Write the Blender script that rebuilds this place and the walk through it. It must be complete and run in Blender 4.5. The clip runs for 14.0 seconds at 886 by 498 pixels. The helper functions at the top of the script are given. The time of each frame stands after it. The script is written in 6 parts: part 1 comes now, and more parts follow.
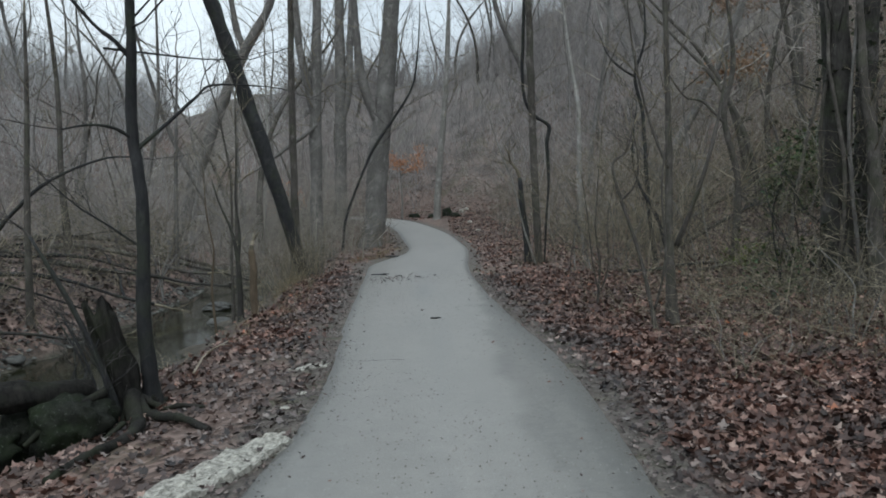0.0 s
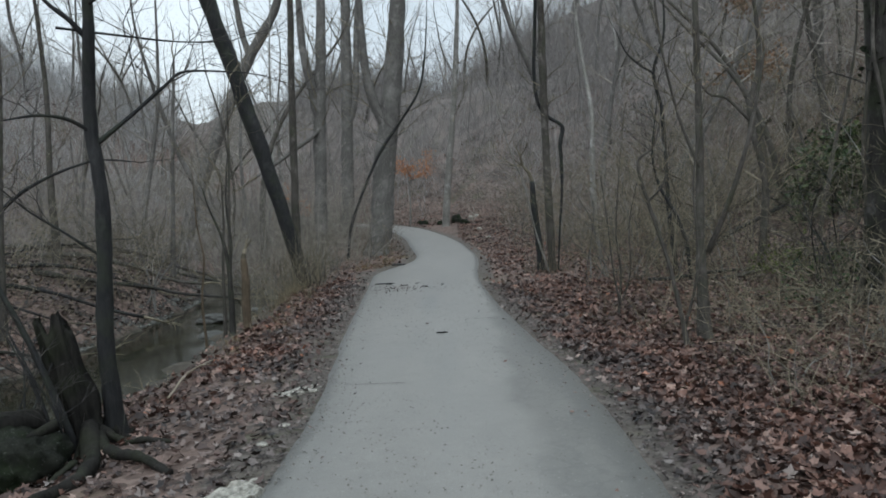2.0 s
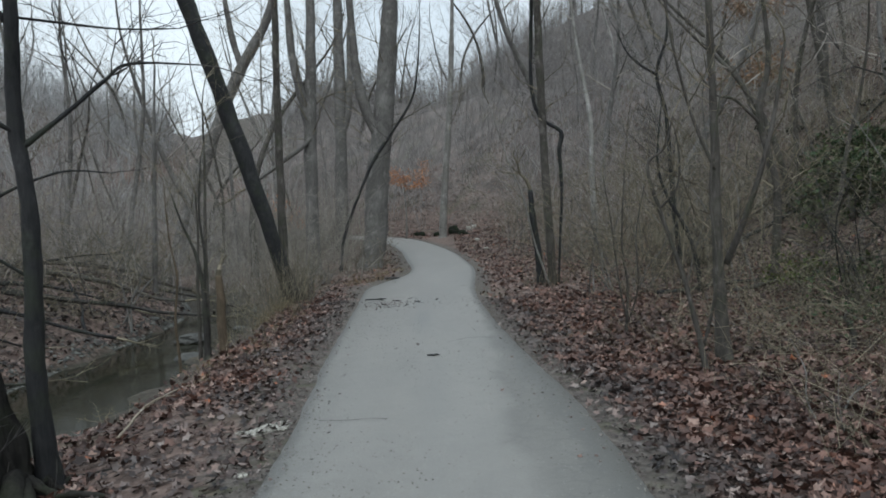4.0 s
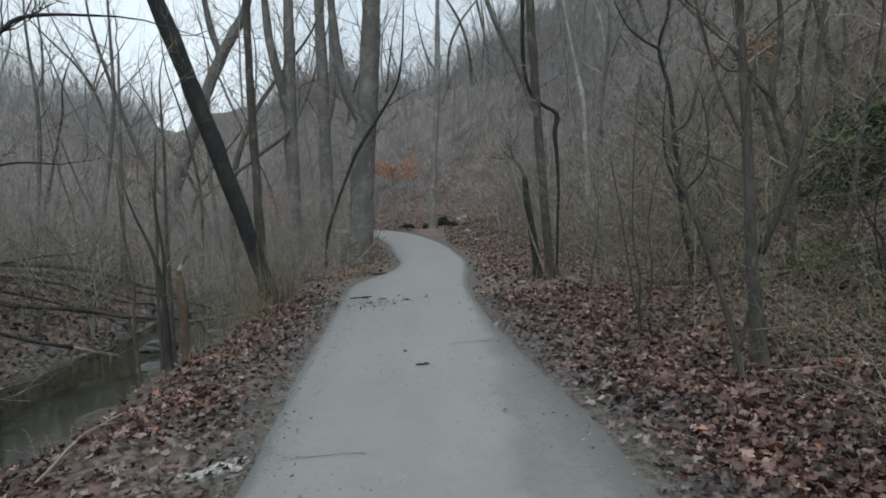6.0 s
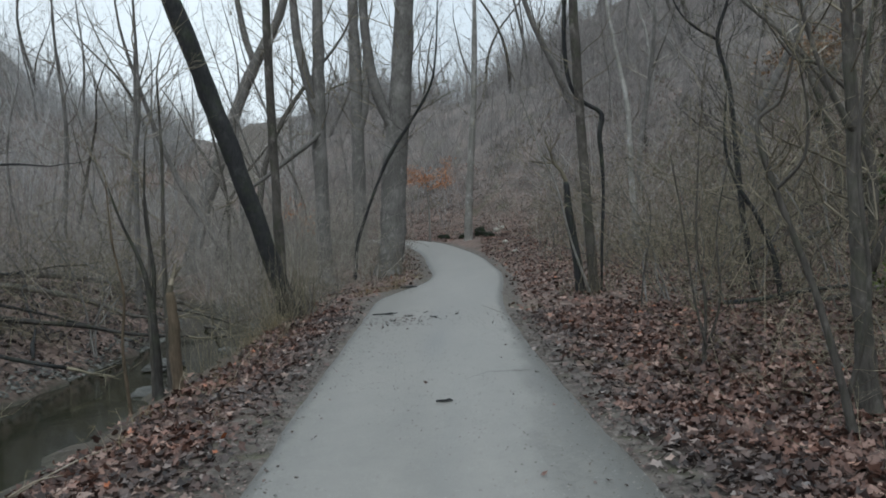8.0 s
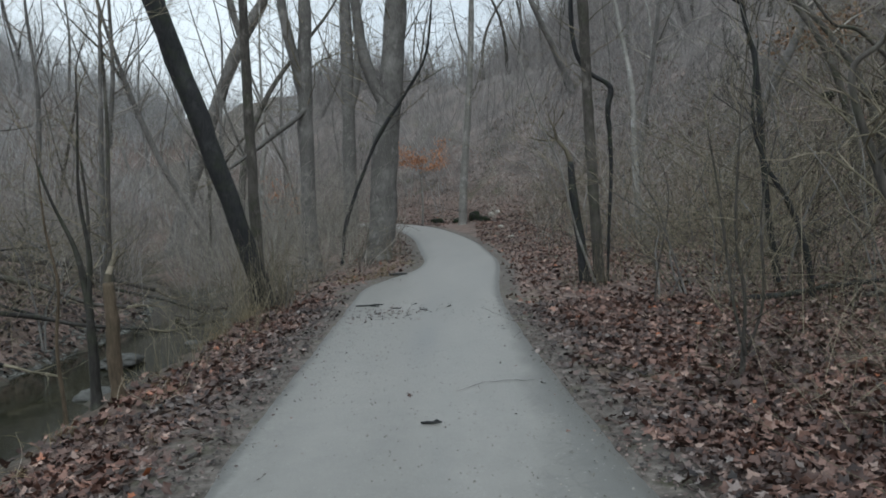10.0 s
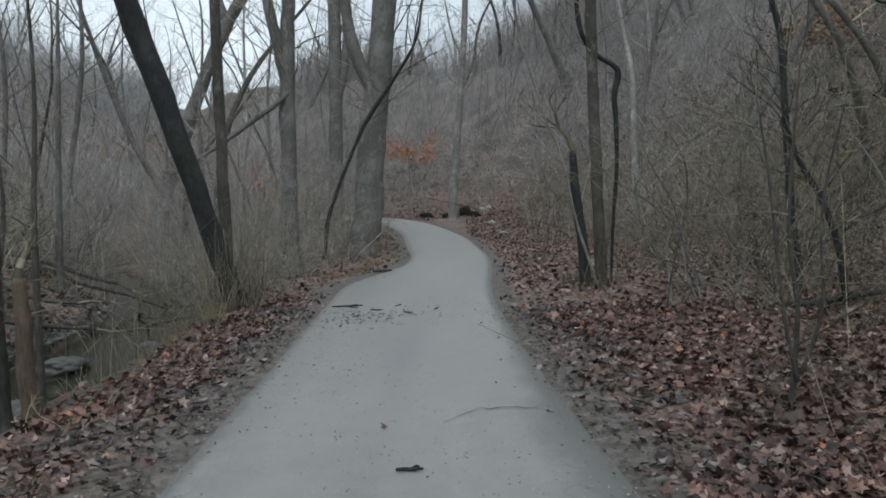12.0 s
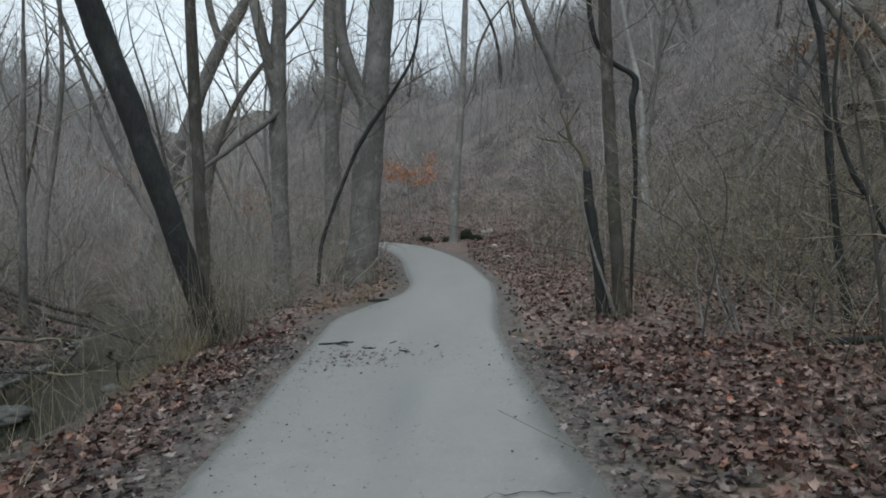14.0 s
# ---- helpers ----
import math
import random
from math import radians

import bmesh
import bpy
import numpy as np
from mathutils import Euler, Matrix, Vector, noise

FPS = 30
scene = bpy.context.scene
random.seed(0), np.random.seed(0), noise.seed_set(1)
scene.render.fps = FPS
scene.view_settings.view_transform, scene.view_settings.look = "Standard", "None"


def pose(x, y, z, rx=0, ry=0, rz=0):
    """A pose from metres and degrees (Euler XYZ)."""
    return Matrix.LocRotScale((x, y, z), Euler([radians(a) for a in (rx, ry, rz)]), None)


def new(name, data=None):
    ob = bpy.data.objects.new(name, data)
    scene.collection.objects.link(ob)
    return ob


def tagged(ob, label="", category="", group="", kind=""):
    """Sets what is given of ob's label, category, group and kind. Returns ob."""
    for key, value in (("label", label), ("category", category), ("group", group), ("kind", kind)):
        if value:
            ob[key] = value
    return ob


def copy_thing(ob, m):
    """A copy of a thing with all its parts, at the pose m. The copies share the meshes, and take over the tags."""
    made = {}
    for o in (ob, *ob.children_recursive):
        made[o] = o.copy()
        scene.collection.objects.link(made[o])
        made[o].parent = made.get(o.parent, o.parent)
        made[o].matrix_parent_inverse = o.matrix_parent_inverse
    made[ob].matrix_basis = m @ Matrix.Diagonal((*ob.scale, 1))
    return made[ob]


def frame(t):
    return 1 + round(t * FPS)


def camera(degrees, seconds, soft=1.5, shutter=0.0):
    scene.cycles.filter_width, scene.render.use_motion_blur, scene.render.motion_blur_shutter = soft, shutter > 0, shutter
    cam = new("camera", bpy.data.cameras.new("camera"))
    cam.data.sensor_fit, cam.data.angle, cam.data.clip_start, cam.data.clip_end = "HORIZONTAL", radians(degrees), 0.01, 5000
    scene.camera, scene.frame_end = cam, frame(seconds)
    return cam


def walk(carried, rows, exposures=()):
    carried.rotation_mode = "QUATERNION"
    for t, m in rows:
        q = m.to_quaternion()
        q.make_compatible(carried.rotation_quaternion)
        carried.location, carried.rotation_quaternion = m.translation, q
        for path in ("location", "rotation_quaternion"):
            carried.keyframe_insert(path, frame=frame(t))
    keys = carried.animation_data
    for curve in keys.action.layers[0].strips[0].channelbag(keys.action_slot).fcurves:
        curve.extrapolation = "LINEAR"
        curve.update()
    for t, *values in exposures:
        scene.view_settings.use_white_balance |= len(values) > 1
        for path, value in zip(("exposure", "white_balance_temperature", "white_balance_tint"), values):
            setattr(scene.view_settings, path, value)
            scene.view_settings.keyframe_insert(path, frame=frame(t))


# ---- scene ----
cam = camera(60.3, 14.0, 1.8)
METRES, EYE, TILT, LEAN, TURN = 8.1, 1.6, 0.0, 0.0, 0.0
ROWS = [
    (0.0, 0.0, 0.0, 0.0, -0.1, -3.83, 1.5),
    (0.5, -0.0013, 0.0234, -0.0035, -0.23, -3.78, 1.43),
    (1.0, -0.0061, 0.0546, -0.0034, -0.95, -3.77, 1.89),
    (1.5, -0.0014, 0.0881, -0.0059, 0.07, -3.39, 2.09),
    (2.0, 0.0056, 0.1173, -0.0074, 0.65, -3.25, 1.81),
    (2.5, 0.0057, 0.1494, -0.0074, -0.92, -2.23, 1.43),
    (3.0, 0.0072, 0.1719, -0.0094, -0.6, -1.9, 1.92),
    (3.5, 0.017, 0.1969, -0.0094, 0.56, -2.11, 2.18),
    (6.0, 0.0178, 0.3699, -0.0137, -0.24, -3.08, 3.47),
    (6.5, 0.0233, 0.4104, -0.0167, 0.39, -2.5, 3.35),
    (7.0, 0.0272, 0.4491, -0.0202, 1.08, -2.39, 3.08),
    (7.5, 0.0263, 0.4915, -0.0196, 0.8, -2.31, 3.34),
    (8.0, 0.031, 0.5328, -0.0205, 2.67, -2.09, 3.36),
    (8.5, 0.0313, 0.5717, -0.0231, 2.59, -2.33, 2.87),
    (9.0, 0.0294, 0.6126, -0.0236, 2.03, -3.13, 3.13),
    (11.5, 0.0271, 0.8044, -0.0322, 2.22, -3.46, 1.66),
    (12.0, 0.0244, 0.8426, -0.0342, 1.49, -3.64, 1.74),
    (12.5, 0.026, 0.8842, -0.0335, 2.26, -3.38, 1.7),
    (13.0, 0.022, 0.923, -0.0345, 0.48, -2.97, 1.37),
    (13.5, 0.0185, 0.9569, -0.0368, 0.25, -2.56, 2.15),
    (14.0, 0.02, 0.993, -0.0354, 1.51, -1.88, 2.1),
]
walk(cam, [(t, pose(0, 0, EYE, TILT, LEAN, TURN) @ pose(METRES * x, METRES * y, METRES * z, 90 + pitch, roll, yaw)) for t, x, y, z, yaw, pitch, roll in ROWS], [(0.0, 0.82, 6100, 4.0), (14.0, 0.82, 6100, 4.0)])

# ---- world and light: overcast winter dusk ----
world = bpy.data.worlds.new("overcast_sky")
scene.world = world
world.use_nodes = True
wn, wl = world.node_tree.nodes, world.node_tree.links
wn.clear()
w_out = wn.new("ShaderNodeOutputWorld")
w_bg = wn.new("ShaderNodeBackground")
w_sky = wn.new("ShaderNodeTexSky")
w_sky.sky_type, w_sky.sun_disc = "NISHITA", False
w_sky.sun_elevation, w_sky.sun_rotation = radians(55), radians(180)
w_sky.air_density, w_sky.dust_density, w_sky.ozone_density = 1.0, 4.0, 1.0
w_scale = wn.new("ShaderNodeMix")
w_scale.data_type, w_scale.blend_type = "RGBA", "MULTIPLY"
w_scale.inputs["Factor"].default_value = 1.0
w_scale.inputs["B"].default_value = (0.05, 0.05, 0.05, 1)
w_coord = wn.new("ShaderNodeTexCoord")
w_noise = wn.new("ShaderNodeTexNoise")
w_noise.inputs["Scale"].default_value = 3.0
w_noise.inputs["Detail"].default_value = 5.0
w_ramp = wn.new("ShaderNodeValToRGB")
w_ramp.color_ramp.elements[0].position, w_ramp.color_ramp.elements[0].color = 0.35, (0.47, 0.505, 0.545, 1)
w_ramp.color_ramp.elements[1].position, w_ramp.color_ramp.elements[1].color = 0.70, (0.60, 0.63, 0.66, 1)
w_mix = wn.new("ShaderNodeMix")
w_mix.data_type = "RGBA"
w_mix.inputs["Factor"].default_value = 0.88
wl.new(w_coord.outputs["Generated"], w_noise.inputs["Vector"])
wl.new(w_noise.outputs["Fac"], w_ramp.inputs["Fac"])
wl.new(w_sky.outputs["Color"], w_scale.inputs["A"])
wl.new(w_scale.outputs["Result"], w_mix.inputs["A"])
wl.new(w_ramp.outputs["Color"], w_mix.inputs["B"])
wl.new(w_mix.outputs["Result"], w_bg.inputs["Color"])
w_bg.inputs["Strength"].default_value = 1.0
wl.new(w_bg.outputs["Background"], w_out.inputs["Surface"])

sun = new("sun", bpy.data.lights.new("sun", "SUN"))
sun.data.energy, sun.data.angle, sun.data.color = 0.75, radians(60), (1.0, 0.98, 0.96)
sun.rotation_euler = (radians(35), 0, 0)


# ---- materials ----
def nodes_of(name, rough=0.9):
    m = bpy.data.materials.new(name)
    m.use_nodes = True
    n, l = m.node_tree.nodes, m.node_tree.links
    b = n["Principled BSDF"]
    b.inputs["Roughness"].default_value = rough
    b.inputs["Specular IOR Level"].default_value = 0.3
    return m, n, l, b


def tex_noise(n, l, vec, scale, detail=4.0, rough=0.55):
    t = n.new("ShaderNodeTexNoise")
    t.inputs["Scale"].default_value, t.inputs["Detail"].default_value, t.inputs["Roughness"].default_value = scale, detail, rough
    l.new(vec, t.inputs["Vector"])
    return t.outputs["Fac"]


def n_color(n, l, vec, scale):
    t = n.new("ShaderNodeTexNoise")
    t.inputs["Scale"].default_value = scale
    l.new(vec, t.inputs["Vector"])
    return t.outputs["Color"]


def ramp(n, l, fac, stops):
    r = n.new("ShaderNodeValToRGB")
    e = r.color_ramp.elements
    while len(e) < len(stops):
        e.new(0.5)
    for k, (p, c) in zip(e, stops):
        k.position, k.color = p, (*c, 1)
    l.new(fac, r.inputs["Fac"])
    return r.outputs["Color"]


def mix(n, l, fac, a, b, blend="MIX"):
    m = n.new("ShaderNodeMix")
    m.data_type, m.blend_type = "RGBA", blend
    for socket, v in (("Factor", fac), ("A", a), ("B", b)):
        if isinstance(v, (int, float)):
            m.inputs[socket].default_value = v
        elif isinstance(v, tuple):
            m.inputs[socket].default_value = (*v, 1)
        else:
            l.new(v, m.inputs[socket])
    return m.outputs["Result"]


def bump(n, l, b, height, strength, distance=0.02):
    k = n.new("ShaderNodeBump")
    k.inputs["Strength"].default_value, k.inputs["Distance"].default_value = strength, distance
    l.new(height, k.inputs["Height"])
    l.new(k.outputs["Normal"], b.inputs["Normal"])


def place(n, l, scale=(1, 1, 1)):
    c = n.new("ShaderNodeTexCoord")
    mp = n.new("ShaderNodeMapping")
    mp.inputs["Scale"].default_value = scale
    l.new(c.outputs["Object"], mp.inputs["Vector"])
    return mp.outputs["Vector"]


def attr(n, name):
    a = n.new("ShaderNodeAttribute")
    a.attribute_name = name
    return a.outputs["Fac"]


def bark_material(name, dark, light, moss=0.0, rough=0.9, lichened=0.03):
    m, n, l, b = nodes_of(name, rough)
    v = place(n, l, (1, 1, 0.22))
    grain = tex_noise(n, l, v, 38, 6, 0.65)
    patch = tex_noise(n, l, place(n, l), 2.2, 3)
    col = ramp(n, l, grain, [(0.32, dark), (0.72, light)])
    pale = ramp(n, l, patch, [(0.45, tuple(0.7 * c for c in dark)), (0.7, light)])
    col = mix(n, l, 0.4, col, pale)
    lichen = ramp(n, l, tex_noise(n, l, place(n, l, (1, 1, 0.6)), 4.5, 7, 0.7), [(0.56, (0, 0, 0)), (0.66, (0.5, 0.5, 0.5))])
    col = mix(n, l, lichen, col, tuple(min(0.5, (1 + 20 * lichened) * c + lichened) for c in light))
    if moss:
        fac = ramp(n, l, tex_noise(n, l, place(n, l), 3.4, 5), [(0.48, (0, 0, 0)), (0.68, (moss, moss, moss))])
        col = mix(n, l, fac, col, (0.055, 0.075, 0.03))
    l.new(col, b.inputs["Base Color"])
    bump(n, l, b, grain, 0.7, 0.02)
    return m


BARK_DARK = bark_material("wet_dark_bark", (0.012, 0.013, 0.015), (0.045, 0.046, 0.048), 0.25, 0.75, 0.012)
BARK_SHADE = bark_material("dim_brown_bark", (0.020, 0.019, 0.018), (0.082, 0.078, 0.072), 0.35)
BARK_GREY = bark_material("grey_bark", (0.084, 0.080, 0.076), (0.235, 0.226, 0.216), 0.12, 0.9, 0.015)
BARK_BROWN = bark_material("brown_bark", (0.044, 0.040, 0.036), (0.138, 0.128, 0.115), 0.3)
BARK_TAN = bark_material("stripped_tan_wood", (0.062, 0.048, 0.034), (0.185, 0.143, 0.100), 0.1, 0.9, 0.0)
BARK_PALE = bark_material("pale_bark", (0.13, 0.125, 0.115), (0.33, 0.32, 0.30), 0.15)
DEAD_WOOD = bark_material("rotten_wood", (0.009, 0.009, 0.009), (0.040, 0.038, 0.034), 0.2, 0.8, 0.0)
DEAD_WOOD.node_tree.nodes["Principled BSDF"].inputs["Specular IOR Level"].default_value = 0.1
DRY_WOOD = bark_material("bleached_wood", (0.24, 0.20, 0.15), (0.46, 0.41, 0.33))


def twig_material(name, a, b_, c):
    m, n, l, b = nodes_of(name, 0.85)
    g = n.new("ShaderNodeNewGeometry")
    col = ramp(n, l, g.outputs["Random Per Island"], [(0.0, a), (0.6, b_), (1.0, c)])
    o = n.new("ShaderNodeObjectInfo")
    tint = ramp(n, l, o.outputs["Random"], [(0.0, (0.75, 0.72, 0.70)), (1.0, (1.15, 1.12, 1.05))])
    col = mix(n, l, 1.0, col, tint, "MULTIPLY")
    l.new(col, b.inputs["Base Color"])
    return m


TWIG = twig_material("bare_twigs", (0.084, 0.077, 0.057), (0.176, 0.162, 0.122), (0.345, 0.315, 0.246))
# haze is put into these twig colours: paler and bluer with distance
TWIG_HAZE = twig_material("haze_grey_twigs", (0.150, 0.143, 0.132), (0.270, 0.258, 0.240), (0.40, 0.385, 0.358))
TWIG_FAR_HAZE = twig_material("haze_pale_far_twigs", (0.175, 0.171, 0.173), (0.290, 0.285, 0.288), (0.41, 0.404, 0.405))
TWIG_MIST = twig_material("mist_blue_far_twigs", (0.205, 0.210, 0.225), (0.345, 0.350, 0.370), (0.48, 0.485, 0.505))
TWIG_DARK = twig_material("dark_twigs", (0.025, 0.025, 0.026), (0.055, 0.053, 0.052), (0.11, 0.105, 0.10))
STRAW = twig_material("dry_grass", (0.13, 0.11, 0.065), (0.24, 0.20, 0.125), (0.36, 0.31, 0.21))

LEAF_STOPS = [(0.0, (0.021, 0.012, 0.010)), (0.26, (0.058, 0.032, 0.026)), (0.52, (0.113, 0.062, 0.048)),
              (0.74, (0.173, 0.100, 0.079)), (0.89, (0.247, 0.157, 0.128)), (0.990, (0.402, 0.304, 0.258)), (1.0, (0.391, 0.123, 0.046))]


def leaf_material(name, stops):
    m, n, l, b = nodes_of(name, 0.5)
    b.inputs["Specular IOR Level"].default_value = 0.4
    g = n.new("ShaderNodeNewGeometry")
    o = n.new("ShaderNodeObjectInfo")
    add = n.new("ShaderNodeMath")
    add.operation = "ADD"
    l.new(g.outputs["Random Per Island"], add.inputs[0])
    l.new(o.outputs["Random"], add.inputs[1])
    fr = n.new("ShaderNodeMath")
    fr.operation = "FRACT"
    l.new(add.outputs[0], fr.inputs[0])
    col = ramp(n, l, fr.outputs[0], stops)
    spot = tex_noise(n, l, place(n, l), 60, 3)
    col = mix(n, l, 0.45, col, ramp(n, l, spot, [(0.3, (0.35, 0.33, 0.32)), (0.7, (1.15, 1.1, 1.05))]), "MULTIPLY")
    drift = tex_noise(n, l, place(n, l), 1.1, 3)
    col = mix(n, l, 1.0, col, ramp(n, l, drift, [(0.32, (0.55, 0.60, 0.64)), (0.50, (0.95, 0.96, 0.97)), (0.66, (1.18, 1.05, 0.99))]), "MULTIPLY")
    l.new(col, b.inputs["Base Color"])
    return m


WET_STOPS = [(0.0, (0.016, 0.012, 0.012)), (0.26, (0.047, 0.034, 0.031)), (0.52, (0.098, 0.070, 0.063)),
             (0.74, (0.154, 0.114, 0.101)), (0.90, (0.232, 0.190, 0.175)), (1.0, (0.290, 0.250, 0.230))]
DIM_STOPS = [(0.0, (0.012, 0.009, 0.009)), (0.35, (0.037, 0.027, 0.025)), (0.65, (0.082, 0.059, 0.053)), (0.88, (0.144, 0.110, 0.099)), (1.0, (0.278, 0.228, 0.212))]
DIM_LEAF = leaf_material("dark_leaf", DIM_STOPS)
LEAF, WET_LEAF = leaf_material("fallen_leaf", LEAF_STOPS), leaf_material("wet_grey_leaf", WET_STOPS)


def orange_material():
    m, n, l, b = nodes_of("clinging_orange_leaf", 0.7)
    g = n.new("ShaderNodeNewGeometry")
    l.new(ramp(n, l, g.outputs["Random Per Island"], [(0.0, (0.26, 0.10, 0.04)), (0.6, (0.44, 0.18, 0.075)), (1.0, (0.50, 0.26, 0.13))]), b.inputs["Base Color"])
    return m


def green_material():
    m, n, l, b = nodes_of("evergreen_leaf", 0.55)
    g = n.new("ShaderNodeNewGeometry")
    l.new(ramp(n, l, g.outputs["Random Per Island"], [(0.0, (0.012, 0.026, 0.010)), (0.5, (0.034, 0.062, 0.022)), (1.0, (0.085, 0.115, 0.040))]), b.inputs["Base Color"])
    return m


ORANGE_LEAF, GREEN_LEAF = orange_material(), green_material()
MOSS_LEAF = twig_material("yellow_green_leaf", (0.035, 0.055, 0.012), (0.085, 0.120, 0.025), (0.15, 0.19, 0.05))
IVY_LEAF = twig_material("dark_ivy_leaf", (0.008, 0.012, 0.008), (0.020, 0.028, 0.016), (0.05, 0.06, 0.038))
TAN_LEAF = twig_material("clinging_tan_leaf", (0.20, 0.12, 0.075), (0.32, 0.21, 0.14), (0.42, 0.31, 0.22))


def ground_material():
    m, n, l, b = nodes_of("forest_floor", 0.9)
    v = place(n, l)
    vor = n.new("ShaderNodeTexVoronoi")
    vor.inputs["Scale"].default_value = 13
    l.new(v, vor.inputs["Vector"])
    sep = n.new("ShaderNodeSeparateColor")
    l.new(vor.outputs["Color"], sep.inputs["Color"])
    litter = ramp(n, l, sep.outputs[0], [(0.0, (0.056, 0.043, 0.037)), (0.4, (0.090, 0.069, 0.060)), (0.75, (0.136, 0.106, 0.092)), (1.0, (0.190, 0.152, 0.134))])
    wet = ramp(n, l, sep.outputs[0], [(0.0, (0.068, 0.050, 0.044)), (0.4, (0.124, 0.091, 0.080)), (0.75, (0.182, 0.137, 0.121)), (1.0, (0.24, 0.187, 0.167))])
    litter = mix(n, l, attr(n, "dry"), wet, litter)
    # pale grey litter: distance haze mixed into the floor colour
    hazed = ramp(n, l, sep.outputs[0], [(0.0, (0.098, 0.089, 0.086)), (0.5, (0.148, 0.136, 0.132)), (1.0, (0.205, 0.190, 0.185))])
    litter = mix(n, l, attr(n, "hazed"), litter, hazed)
    big = ramp(n, l, tex_noise(n, l, v, 0.7, 6), [(0.3, (0.60, 0.60, 0.58)), (0.5, (1.0, 0.98, 0.95)), (0.7, (1.34, 1.24, 1.18))])
    litter = mix(n, l, 1.0, litter, big, "MULTIPLY")
    green = ramp(n, l, tex_noise(n, l, v, 0.45, 7, 0.65), [(0.54, (0, 0, 0)), (0.66, (0.55, 0.55, 0.55))])
    litter = mix(n, l, green, litter, (0.072, 0.076, 0.042))
    soil = ramp(n, l, tex_noise(n, l, v, 9, 8, 0.65), [(0.3, (0.050, 0.044, 0.039)), (0.55, (0.122, 0.108, 0.096)), (0.75, (0.215, 0.195, 0.175))])
    moss = ramp(n, l, tex_noise(n, l, v, 2.7, 5), [(0.55, (0, 0, 0)), (0.72, (0.6, 0.6, 0.6))])
    soil = mix(n, l, moss, soil, (0.075, 0.080, 0.038))
    rag = n.new("ShaderNodeMath")
    rag.operation = "MULTIPLY_ADD"
    l.new(tex_noise(n, l, v, 5, 6, 0.7), rag.inputs[0])
    rag.inputs[1].default_value = 1.1
    l.new(attr(n, "mud"), rag.inputs[2])
    fac = ramp(n, l, rag.outputs[0], [(0.78, (0, 0, 0)), (1.15, (1, 1, 1))])
    col = mix(n, l, fac, litter, soil)
    bedcol = ramp(n, l, tex_noise(n, l, v, 7, 5), [(0.35, (0.030, 0.028, 0.022)), (0.7, (0.085, 0.080, 0.062))])
    col = mix(n, l, attr(n, "bed"), col, bedcol)
    l.new(col, b.inputs["Base Color"])
    h = mix(n, l, 0.5, vor.outputs["Distance"], tex_noise(n, l, v, 30, 6))
    bump(n, l, b, h, 0.9, 0.03)
    return m


